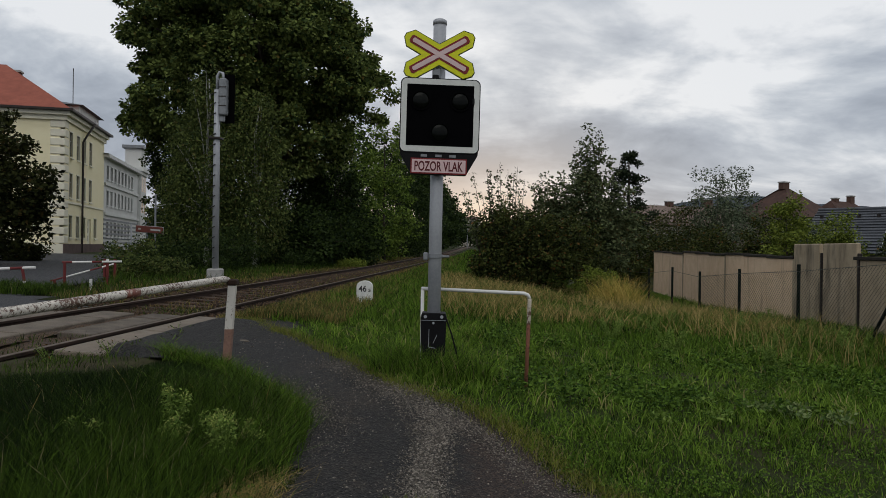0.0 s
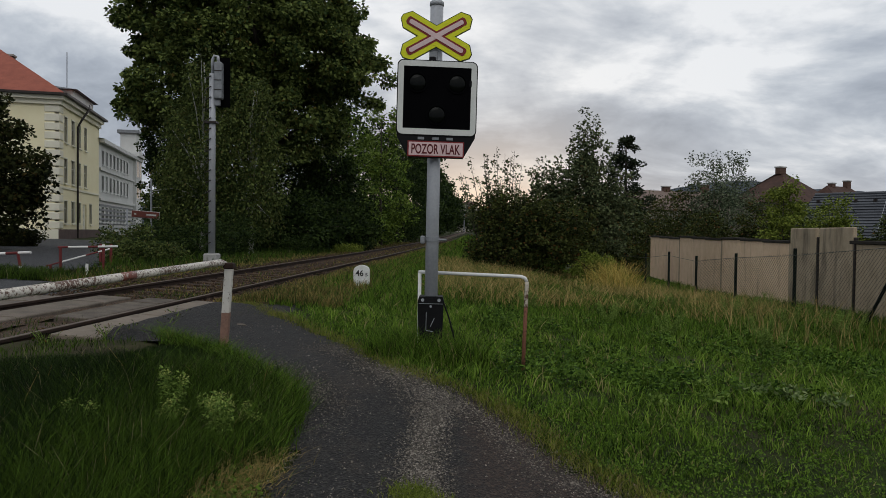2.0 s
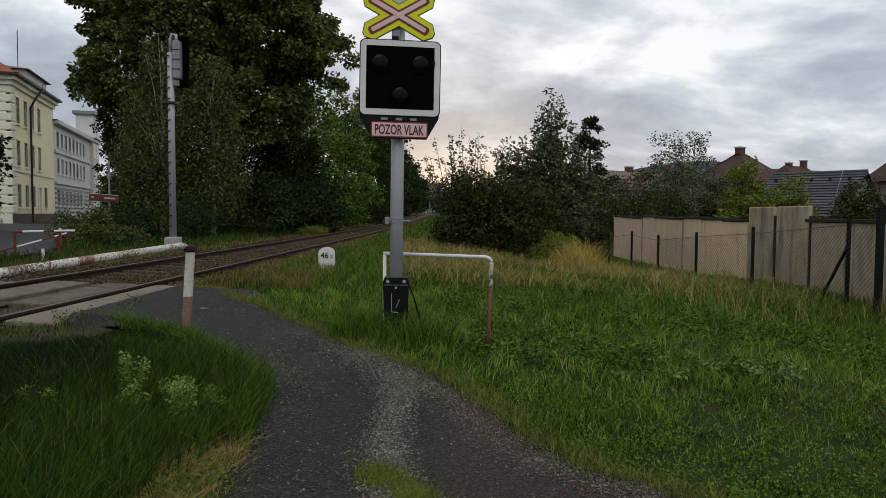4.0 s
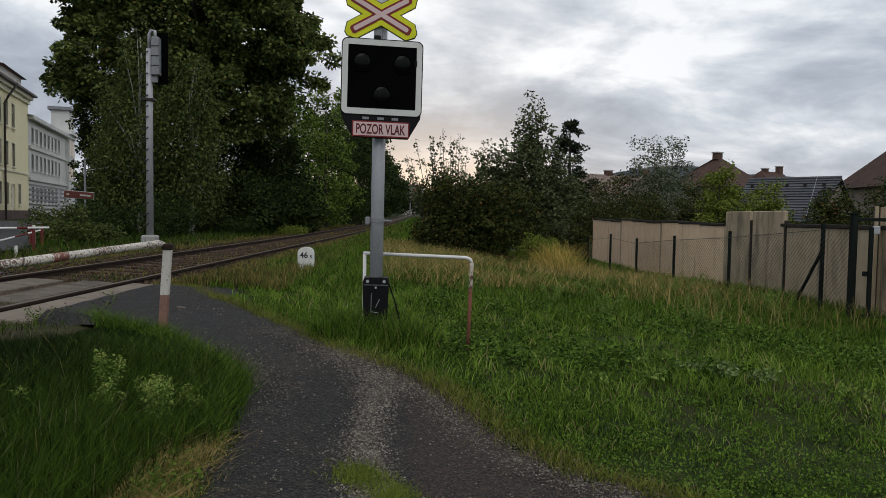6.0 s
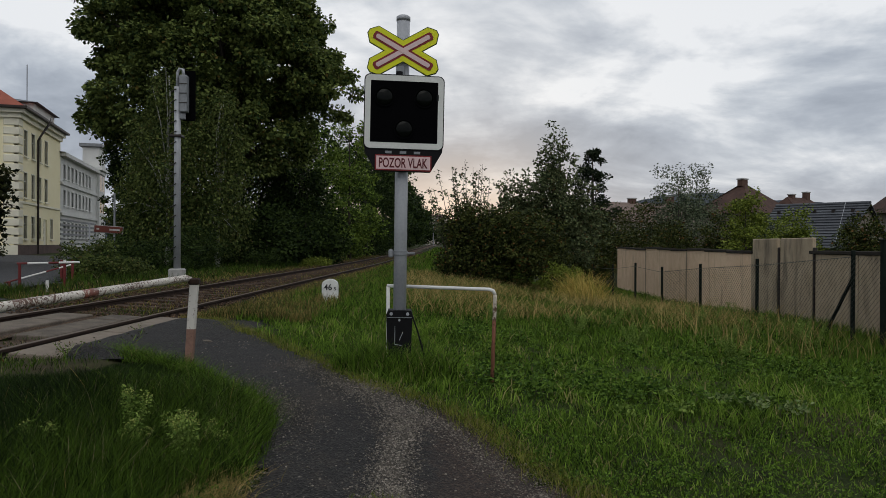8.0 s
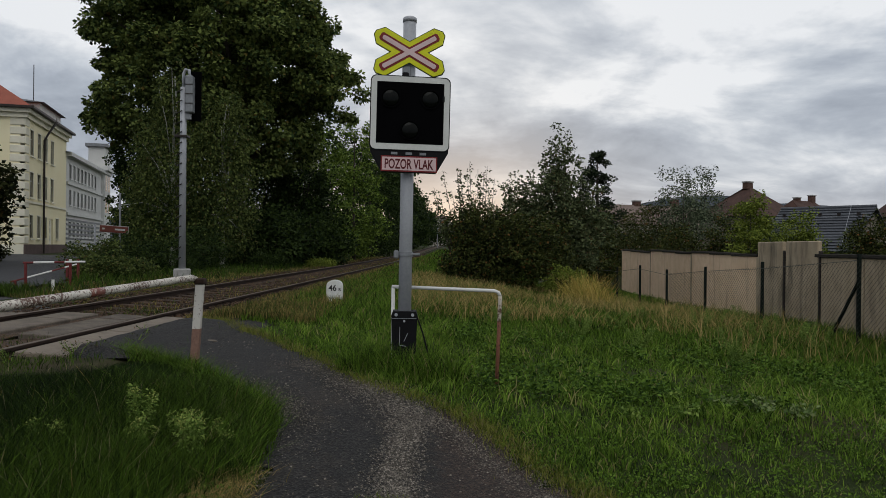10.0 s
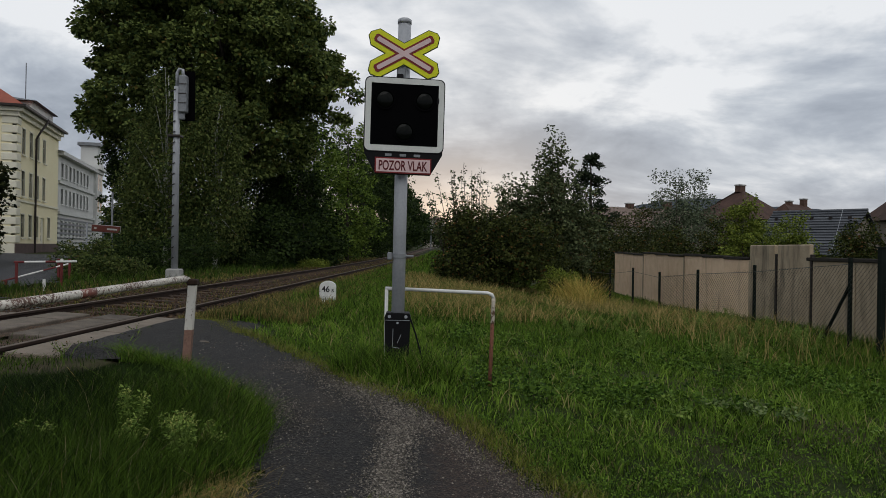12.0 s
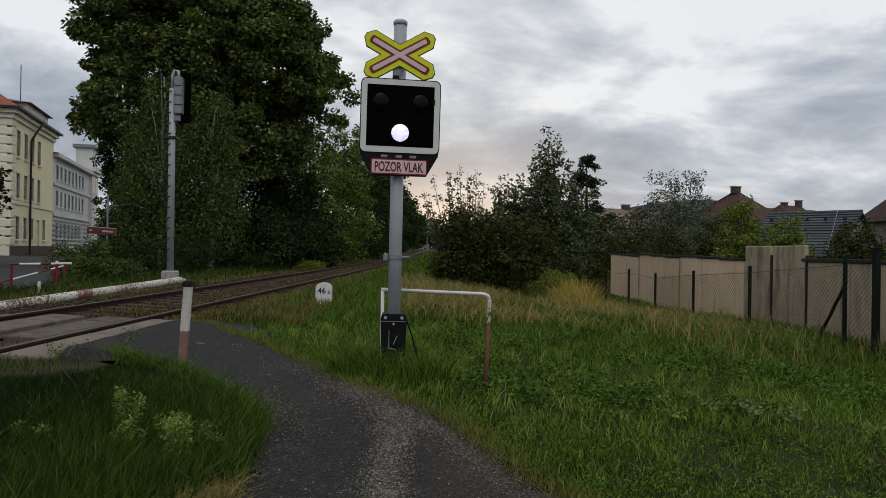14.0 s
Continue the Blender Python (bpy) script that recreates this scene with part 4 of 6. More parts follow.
def build_gate():
    g = thing("garden_gate", pose(8.10, 11.8, zl(8.10, 11.8)), "dark green steel gate posts and framed wire gate", "gate")
    z = g.location.z
    part("gate_post", bx(-0.05, -0.05, -0.2, 0.05, 0.05, 1.62 - z, bev=0.008), M["fence_green"], g)
    part("post_cap", bx(-0.065, -0.065, 1.62 - z, 0.065, 0.065, 1.645 - z, bev=0.006), M["fence_green"], g)
    part("gate_post", bx(0.03, -0.40, -0.2, 0.09, -0.34, 1.40 - z, bev=0.008), M["fence_green"], g)
    part("hinge", bx(-0.02, -0.36, 0.85, 0.07, -0.29, 0.93), M["fence_green"], g)
    part("hinge", bx(-0.02, -0.36, 0.12, 0.07, -0.29, 0.20), M["fence_green"], g)
    fr = part("gate_frame", bx(0.05, -0.03, 1.50 - z, 2.6, 0.03, 1.56 - z, bev=0.008), M["fence_green"], g)
    part("frame_bar", bx(0.05, -0.02, 0.08, 2.6, 0.02, 0.12), M["fence_green"], fr)
    part("frame_bar", bx(2.55, -0.03, 0.12, 2.6, 0.03, 1.50 - z), M["fence_green"], fr)
    part("lock_plate", bx(0.1, -0.37, 1.28 - z, 0.22, -0.33, 1.42 - z, bev=0.01), M["zinc"], g, "pale lock plate")
    s = thing("slat_fence", pose(8.78, 12.25, zl(8.8, 12.25) + 0.02), "tall pale vertical slat fence", "fence")
    me = bpy.data.meshes.new("slat")
    bm = bx(-0.036, -0.012, 0.0, 0.036, 0.012, 2.06, bev=0.006)
    bm.to_mesh(me)
    bm.free()
    me.materials.append(M["slat"])
    for k in range(42):
        ob = new("slat", me)
        ob.parent = s
        ob.matrix_basis = pose(0.05 + k * 0.098, random.uniform(-0.004, 0.004), random.uniform(-0.02, 0.01), 0, random.uniform(-0.4, 0.4), 0)
    # added dark sheet: stands in for the shade in the gaps between slats
    part("gap_shade_backing", bx(0.03, 0.02, 0.02, 4.2, 0.05, 1.95), M["bark"], s, "added dark sheet standing in for the shade between the slats")


build_gate()


# ---- buildings ----
def wall_window(parent, u, z0, z1, w, mat_frame="plaster_trim", sill=True):
    """A window on a wall that runs along local x and faces local -y."""
    win = part("window", ring_plate(bmesh.new(), [(u - w / 2 - 0.06, z0 - 0.06), (u + w / 2 + 0.06, z0 - 0.06), (u + w / 2 + 0.06, z1 + 0.08), (u - w / 2 - 0.06, z1 + 0.08)],
                                   [(u - w / 2, z0), (u + w / 2, z0), (u + w / 2, z1), (u - w / 2, z1)], -0.04, 0.10), M[mat_frame], parent)
    part("pane", bx(u - w / 2, 0.11, z0, u + w / 2, 0.13, z1), M["glass"], win, "dark window glass")
    part("sash", bx(u - 0.025, 0.08, z0, u + 0.025, 0.108, z1), M["white_paint"], win)
    part("sash", bx(u - w / 2, 0.078, z1 - 0.36 * (z1 - z0), u + w / 2, 0.106, z1 - 0.34 * (z1 - z0)), M["white_paint"], win)
    if sill:
        part("sill", bx(u - w / 2 - 0.15, -0.16, z0 - 0.16, u + w / 2 + 0.15, -0.062, z0 - 0.08), M[mat_frame], win)


def wall_with_holes(bm, length, z0, z1, holes, thick=0.3):
    """A wall along x facing -y, with rectangular openings (u, z0, z1, w)."""
    us = sorted({0.0, length, *[h[0] - h[3] / 2 for h in holes], *[h[0] + h[3] / 2 for h in holes]})
    zs = sorted({z0, z1, *[h[1] for h in holes], *[h[2] for h in holes]})
    for a, b in zip(us, us[1:]):
        for c, d in zip(zs, zs[1:]):
            um, zm = (a + b) / 2, (c + d) / 2
            if any(abs(um - h[0]) < h[3] / 2 and h[1] < zm < h[2] for h in holes):
                continue
            vs = [bm.verts.new(p) for p in ((a, 0, c), (b, 0, c), (b, 0, d), (a, 0, d))]
            bm.faces.new(vs)
            vs = [bm.verts.new(p) for p in ((a, thick, c), (a, thick, d), (b, thick, d), (b, thick, c))]
            bm.faces.new(vs)
    for h in holes:
        a, b, c, d = h[0] - h[3] / 2, h[0] + h[3] / 2, h[1], h[2]
        for p, q in (((a, c), (b, c)), ((b, c), (b, d)), ((b, d), (a, d)), ((a, d), (a, c))):
            bm.faces.new([bm.verts.new(v) for v in ((p[0], 0, p[1]), (p[0], thick, p[1]), (q[0], thick, q[1]), (q[0], 0, q[1]))])
    return bm


def hip_roof(bm, x0, y0, x1, y1, z, h, inset, over=0.6):
    a = [bm.verts.new(p) for p in ((x0 - over, y0 - over, z), (x1 + over, y0 - over, z), (x1 + over, y1 + over, z), (x0 - over, y1 + over, z))]
    if x1 - x0 >= y1 - y0:
        ym = (y0 + y1) / 2
        r = [bm.verts.new((x0 + inset, ym, z + h)), bm.verts.new((x1 - inset, ym, z + h))]
        fs = ((a[0], a[1], r[1], r[0]), (a[1], a[2], r[1]), (a[2], a[3], r[0], r[1]), (a[3], a[0], r[0]))
    else:
        xm = (x0 + x1) / 2
        r = [bm.verts.new((xm, y0 + inset, z + h)), bm.verts.new((xm, y1 - inset, z + h))]
        fs = ((a[0], a[1], r[0]), (a[1], a[2], r[1], r[0]), (a[2], a[3], r[1]), (a[3], a[0], r[0], r[1]))
    for f in fs:
        bm.faces.new(f)
    bm.faces.new(a[::-1])
    bmesh.ops.recalc_face_normals(bm, faces=bm.faces[:])
    return bm


def build_school():
    # local x runs along the street side, away from the tracks' crossing; local y goes into the block
    turn = math.degrees(math.atan2(13.5, -3.3))
    s = thing("school_house", pose(-29.2, 54, 0.25, 0, 0, turn), "pale yellow three-storey town house with red hipped roof", "building")
    L, H = 12.95, 11.1
    rows = ((1.66, 3.38), (4.8, 6.69), (7.99, 9.93))
    holes = [(u, a, b, 0.85) for u in (1.75, 3.85, 5.8) for a, b in rows]
    holes += [(7.85, *rows[1], 0.85), (7.85, *rows[2], 0.85), (9.7, *rows[0], 0.85), (7.75, 0.35, 3.3, 1.2)]
    part("street_wall", wall_with_holes(bmesh.new(), L, 0, H, holes), M["plaster"], s)
    for u, a, b, w in holes[:-1]:
        wall_window(s, u, a, b, w)
    part("side_wall", bx(0.0, 0.3, 0, 0.3, 30, H), M["plaster"], s)
    part("side_wall", bx(L - 0.3, 0.3, 0, L, 30, H), M["plaster"], s)
    part("back_wall", bx(0.3, 29.7, 0, L - 0.3, 30, H), M["plaster"], s)
    part("plinth", bx(-0.12, -0.12, 0, L, 0.0, 1.15), M["plinth"], s, "brown plinth")
    part("plinth", bx(-0.12, 0.0, 0, 0.0, 30, 1.15), M["plaster_trim"], s)
    part("cornice", bx(-0.45, -0.45, H - 0.15, L, 30.4, H + 0.15), M["plaster_trim"], s, "cream cornice")
    part("cornice", bx(-0.2, -0.2, H - 0.5, L, 30.2, H - 0.15), M["plaster_trim"], s)
    part("string_course", bx(-0.1, -0.1, 4.3, L, -0.002, 4.46), M["plaster_trim"], s)
    for k in range(14):
        z = 1.2 + k * 0.68
        part("quoin", bx(-0.06, -0.06, z, 1.0, 1.0, z + 0.56, bev=0.04), M["plaster_trim"], s)
    part("gutter", bx(-0.75, -0.75, H + 0.15, L + 0.2, 30.7, H + 0.32), M["dark_metal"], s, "dark gutter")
    part("roof", hip_roof(bmesh.new(), 0, 0, L, 30, H + 0.3, 4.6, 6.2), M["roof_red"], s, "red tiled hipped roof")
    ch = part("chimney", bx(6.2, 5.1, H + 1.6, 6.9, 5.9, H + 4.3), M["brick"], s, "brick chimney")
    part("chimney_cap", bx(6.12, 5.02, H + 4.3, 6.98, 5.98, H + 4.45), M["concrete"], ch)
    part("downpipe", tb([(5.9, -0.8, H + 0.2), (5.0, -0.4, H - 0.9), (4.85, -0.14, H - 1.5), (4.85, -0.14, 0.2)], 0.085, 8), M["dark_metal"], s, "dark downpipe")
    part("aerial", tb([(12, 2.5, H + 0.8), (12, 2.5, H + 6.2)], 0.035, 6), M["dark_metal"], s)
    att = part("attic", bx(6.0, 0.5, H + 0.32, 12.9, 8, H + 1.75), M["plaster_grey"], s, "pale attic storey with a dark roof")
    part("attic_roof", hip_roof(bmesh.new(), 6.0, 0.5, 12.9, 8, H + 1.75, 0.9, 2.5, 0.4), M["roof_slate"], att, "dark attic roof")
    part("attic_window", bx(11.4, 0.46, H + 0.7, 12.0, 0.498, H + 1.4), M["glass"], att)
    door = part("door", bx(7.15, 0.12, 0.35, 8.35, 0.2, 3.3), M["plaster_trim"], s, "pale double door")
    for z in (0.7, 1.4, 2.1, 2.7):
        part("door_pane", bx(7.3, 0.1, z, 7.65, 0.12, z + 0.45), M["glass"], door)
    part("doorstep", bx(6.9, -0.9, -0.1, 8.6, -0.12, 0.3), M["concrete"], s)
    # grey wing behind
    w = thing("town_house", pose(-29.2 - 0.2375 * 13.0, 54 + 0.971 * 13.0, 0.25, 0, 0, turn), "grey-white ornate town house with rows of windows and a corner tower", "building")
    L2, H2 = 20.6, 9.35
    holes = [(1.5 + 1.7 * k, a, b, 0.8) for k in range(8) for a, b in ((1.9, 3.3), (4.9, 6.3), (7.4, 8.7))]
    part("street_wall", wall_with_holes(bmesh.new(), L2, 0, H2, holes), M["plaster_grey"], w)
    for u, a, b, ww in holes:
        wall_window(w, u, a, b, ww, "plaster_grey")
    part("end_wall", bx(0, 0.3, 0, 0.3, 14, H2), M["plaster_grey"], w)
    part("end_wall", bx(L2 - 0.3, 0.3, 0, L2, 14, H2), M["plaster_grey"], w)
    for z in (3.9, 6.75):
        part("string_course", bx(0, -0.18, z, L2, -0.002, z + 0.25), M["plaster_grey"], w)
    for k in range(8):
        part("rustication", bx(0, -0.05, 0.3 + k * 0.44, L2, -0.002, 0.3 + k * 0.44 + 0.2), M["zinc_dark"], w)
    part("cornice", bx(-0.1, -0.5, H2, L2, 14.4, H2 + 0.35), M["plaster_grey"], w)
    part("roof", hip_roof(bmesh.new(), 0, 0, L2, 14, H2 + 0.35, 1.2, 5, 0.45), M["roof_slate"], w, "low dark roof")
    t = part("tower", bx(L2 - 3.6, -0.35, 0, L2, 1.4, H2 + 3.1), M["plaster_grey"], w, "corner tower")
    part("tower_cornice", bx(L2 - 4.0, -0.75, H2 + 0.4, L2 + 0.4, 1.8, H2 + 0.85), M["plaster_grey"], t)
    part("tower_cornice", bx(L2 - 3.9, -0.65, H2 + 3.1, L2 + 0.3, 1.7, H2 + 3.45), M["zinc_dark"], t)
    for u in (L2 - 2.6, L2 - 1.0):
        for a in (4.9, 7.4):
            part("tower_window", bx(u - 0.45, -0.36, a, u + 0.45, -0.352, a + 1.8), M["glass"], t)


build_school()


def tiled_slope(parent, p0, along, up, length, rise, rows, mat):
    """Rows of roof tiles as overlapping strips on one slope."""
    p0, along, up = Vector(p0), Vector(along).normalized(), Vector(up).normalized()
    nrm = along.cross(up).normalized()
    h = rise / rows
    for k in range(rows):
        bm = bmesh.new()
        a = p0 + up * (k * h) + nrm * 0.09
        b = p0 + up * ((k + 1) * h + 0.05) + nrm * 0.02
        q = [a, a + along * length, b + along * length, b]
        top = [bm.verts.new(v) for v in q]
        low = [bm.verts.new(v - nrm * 0.07) for v in q]
        bm.faces.new(top)
        bm.faces.new(low[::-1])
        for i in range(4):
            bm.faces.new((top[i], low[i], low[(i + 1) % 4], top[(i + 1) % 4]))
        bmesh.ops.recalc_face_normals(bm, faces=bm.faces[:])
        part("tile_course", bm, mat, parent)


def build_house(name, m, w, d, eave, h, roof, wall, label, hip=0.0, chimneys=(), gable_x=True, windows=()):
    s = thing(name, m, label, "house", "houses behind the wall")
    part("wall", bx(-w / 2, -d / 2, -2, w / 2, d / 2, eave), M[wall], s)
    if gable_x:
        part("roof", hip_roof(bmesh.new(), -w / 2, -d / 2, w / 2, d / 2, eave, h, hip, 0.5), M[roof], s)
    for x, y, z, ww, hh in chimneys:
        c = part("chimney", bx(x - ww / 2, y - 0.35, z, x + ww / 2, y + 0.35, z + hh), M["brick"], s)
        part("chimney_cap", bx(x - ww / 2 - 0.08, y - 0.43, z + hh, x + ww / 2 + 0.08, y + 0.43, z + hh + 0.15), M["concrete"], c)
    for x, z, ww, hh in windows:
        wn = part("window", bx(x - ww / 2 - 0.1, -d / 2 - 0.05, z - 0.1, x + ww / 2 + 0.1, -d / 2 - 0.002, z + hh + 0.1), M["white_paint"], s)
        part("pane", bx(x - ww / 2, -d / 2 - 0.06, z, x + ww / 2, -d / 2 - 0.045, z + hh), M["glass"], wn)
    return s


def build_houses():
    build_house("house", pose(42.0, 88, 0.5, 0, 0, 28), 8.5, 8, 5.2, 4.0, "roof_brown", "house_dark", "brown house with steep dark hipped roof and a broad chimney", 4.4,
                ((-0.1, 0, 8.8, 1.1, 0.8),), windows=((3.4, 2.2, 1.0, 1.3), (-2.5, 2.2, 1.0, 1.3)))
    build_house("house", pose(57.5, 103, -0.2, 0, 0, 30), 9.5, 8, 5.4, 3.8, "roof_brown", "house_dark", "far brown house with pitched roof and two chimneys", 2.0,
                ((-1.6, 0, 8.6, 0.8, 0.9), (2.2, 0, 8.6, 0.9, 1.4)))
    build_house("house", pose(33.5, 100, 0.6, 0, 0, 20), 17, 9, 4.3, 2.9, "roof_pale", "house_wall", "low pale house with faded clay roof", 0.0,
                ((-2.4, 0, 6.3, 1.0, 1.4), (4.2, 0, 6.3, 1.2, 1.9)), windows=((-5.5, 2.2, 1.1, 1.4), (-3.2, 2.2, 1.1, 1.4)))
    build_house("house", pose(70, 118, 0.6, 0, 0, 28), 26, 9, 5.0, 2.6, "roof_pale", "house_wall", "long far row house with clay roof", 0.0, ((-5, 0, 7.0, 1.2, 1.4), (4, 0, 7.0, 1.2, 1.4)))
    # near house with dark tiled slope
    s = thing("house", pose(28.7, 48.4, -0.75, 0, 0, -50), "house with large dark grey tiled roof behind the wall", "house", "houses behind the wall")
    part("wall", bx(-2.8, -3.5, -1, 2.8, 4.5, 2.4), M["house_dark"], s)
    prism_pts = [(-4.5, 2.3), (0.0, 5.25), (4.9, 2.3)]
    for x0, x1 in ((-2.8, -2.55), (2.55, 2.8)):
        gb = bmesh.new()
        a = [gb.verts.new((x0, y, z)) for y, z in prism_pts]
        b = [gb.verts.new((x1, y, z)) for y, z in prism_pts]
        gb.faces.new(a)
        gb.faces.new(b[::-1])
        for i in range(3):
            gb.faces.new((a[i], b[i], b[(i + 1) % 3], a[(i + 1) % 3]))
        bmesh.ops.recalc_face_normals(gb, faces=gb.faces[:])
        part("gable", gb, M["house_dark"], s)
    tiled_slope(s, (-3.1, -4.6, 2.2), (1, 0, 0), (0, 4.6, 3.05), 6.2, 5.5, 16, M["roof_slate"])
    tiled_slope(s, (3.1, 5.0, 2.2), (-1, 0, 0), (0, -5.0, 3.05), 6.2, 5.8, 8, M["roof_slate"])
    part("ridge", tb([(-3.1, 0, 5.3), (3.1, 0, 5.3)], 0.12, 8), M["roof_slate"], s)
    for k in range(5):
        part("roof_hook", bx(-2.6 + k * 1.2, -1.0, 4.66, -2.42 + k * 1.2, -0.8, 4.86), M["dark_metal"], s)
    part("lightning_wire", tb([(1.6, -0.1, 5.42), (2.4, -4.5, 2.42)], 0.013, 5), M["zinc"], s)
    build_house("house", pose(45.0, 57, -0.5, 0, 0, -8), 9.5, 8, 5.0, 3.6, "roof_brown", "house_dark", "brown house with steep roof and a white-capped chimney", 2.5, ((-1.2, 0, 7.6, 0.9, 1.3),))
    far = thing("apartment_building", pose(10.5, 330, 9.0, 0, 0, -3), "far pale apartment block on the hill", "building")
    part("wall", bx(-11, 0, -8, 6, 10, 6.2), M["house_wall"], far)
    part("roof", hip_roof(bmesh.new(), -11, 0, 6, 10, 6.2, 1.2, 2), M["roof_brown"], far)
    for k in range(6):
        for r in range(2):
            part("window", bx(-9.8 + k * 2.6, -0.05, 1.0 + r * 2.6, -8.6 + k * 2.6, -0.002, 2.5 + r * 2.6), M["glass"], far)


build_houses()


def build_hills():
    rng = np.random.default_rng(12)
    xs = np.linspace(-900, 1500, 160)
    h = 50 + 78 * ss(250, 600, xs) - 50 * ss(640, 1150, xs) + 7 * np.sin(xs / 130) + 4 * np.sin(xs / 51 + 1) + rng.normal(0, 0.8, 160)
    V = np.concatenate([np.stack([xs, 1500 + 0 * xs, -20 + 0 * xs], 1), np.stack([xs, 1560 + 0 * xs, h], 1), np.stack([xs, 1750 + 0 * xs, -20 + 0 * xs], 1)])
    i = np.arange(159)
    F = np.concatenate([np.stack([i, i + 1, i + 161, i + 160], 1), np.stack([i + 160, i + 161, i + 321, i + 320], 1)])
    tagged(link_mesh("backdrop_hills", quads_mesh("backdrop_hills", V, F), M["hill"], None, True), "low wooded hills on the horizon, blue-grey haze in their colour", "hills", kind="structure")


build_hills()


# ---- plants ----
def leaf_cloud(rng, C, R, per, size, squash=0.7, droop=0.3, long=1.5):
    """Leaves round clump centres C with radii R, as folded four-point blades."""
    n = len(C) * per
    ci = np.repeat(np.arange(len(C)), per)
    d = rng.normal(size=(n, 3))
    d /= np.linalg.norm(d, axis=1)[:, None]
    rad = R[ci] * (0.35 + 0.65 * rng.random(n) ** 0.5)
    P = C[ci] + d * rad[:, None] * np.array([1, 1, squash])
    P[:, 2] -= droop * R[ci] * rng.random(n)
    a = rng.normal(size=(n, 3)) * np.array([1, 1, 0.55]) + d * 0.7
    a[:, 2] -= droop
    a /= np.linalg.norm(a, axis=1)[:, None]
    b = np.cross(a, rng.normal(size=(n, 3)) + np.array([0, 0, 0.8]))
    b /= np.linalg.norm(b, axis=1)[:, None] + 1e-9
    s = size * rng.uniform(0.6, 1.3, n)[:, None]
    nn = np.cross(a, b)
    V = np.stack([P, P + (a * 0.5 * long + b * 0.5 + nn * 0.12) * s, P + a * long * s, P + (a * 0.5 * long - b * 0.5 + nn * 0.12) * s], 1)
    return V.reshape(-1, 3)


def leaves(name, V, mat, parent, label=""):
    F = np.arange(len(V)).reshape(-1, 4)
    ob = link_mesh(name, quads_mesh(name, V, F), mat, parent)
    return tagged(ob, label)


def crown_clumps(rng, blobs, n, rmin, rmax, shell=0.55):
    """Clump centres over several ellipsoids (cx, cy, cz, rx, ry, rz)."""
    vol = np.array([b[3] * b[4] + b[4] * b[5] + b[3] * b[5] for b in blobs])
    pick = rng.choice(len(blobs), n, p=vol / vol.sum())
    B = np.array(blobs)[pick]
    d = rng.normal(size=(n, 3))
    d /= np.linalg.norm(d, axis=1)[:, None]
    r = shell + (1.02 - shell) * rng.random(n)
    return B[:, :3] + d * B[:, 3:] * r[:, None], rng.uniform(rmin, rmax, n)


def grow(name, at, blobs, n, rr, per, size, mat, label, category="tree", seed=1, trunk=0.3, bark="bark", limbs=14, droop=0.3, shell=0.55, squash=0.7, group="", long=1.5, low=0.3):
    """A tree or bush: tapered trunk, limbs towards the clumps, crown of single leaves."""
    rng = np.random.default_rng(seed)
    x, y = at
    z = zl(x, y) - 0.05
    t = thing(name, pose(x, y, z), label, category, group)
    C, R = crown_clumps(rng, blobs, n, *rr, shell=shell)
    top = max(b[2] + 0.5 * b[5] for b in blobs)
    if trunk:
        k = 7
        pts = [(rng.normal(0, 0.12) * i / k * trunk * 4, rng.normal(0, 0.12) * i / k * trunk * 4, -0.1 + (top + 0.1) * i / k) for i in range(k + 1)]
        part("trunk", tb(pts, [trunk * (1.25 if i == 0 else 1) * (1 - 0.82 * i / k) for i in range(k + 1)], 9), M[bark], t, "", True)
        for i in rng.choice(len(C), min(limbs, len(C)), replace=False):
            e = Vector(C[i])
            s = min(max(low * top, 0.55 * e.z - 0.2), 0.85 * top)
            f = s / top * k
            p = Vector(pts[int(f)]).lerp(Vector(pts[min(k, int(f) + 1)]), f % 1)
            mid = p.lerp(e, 0.5) + Vector((0, 0, 0.12 * (e - p).length))
            r0 = trunk * 0.42 * (1 - 0.7 * s / top)
            part("limb", tb([p, mid, e], [r0, r0 * 0.6, r0 * 0.15], 6), M[bark], t, "", True)
    leaves("crown", leaf_cloud(rng, C, R, per, size, squash, droop, long), M[mat], t)
    return t


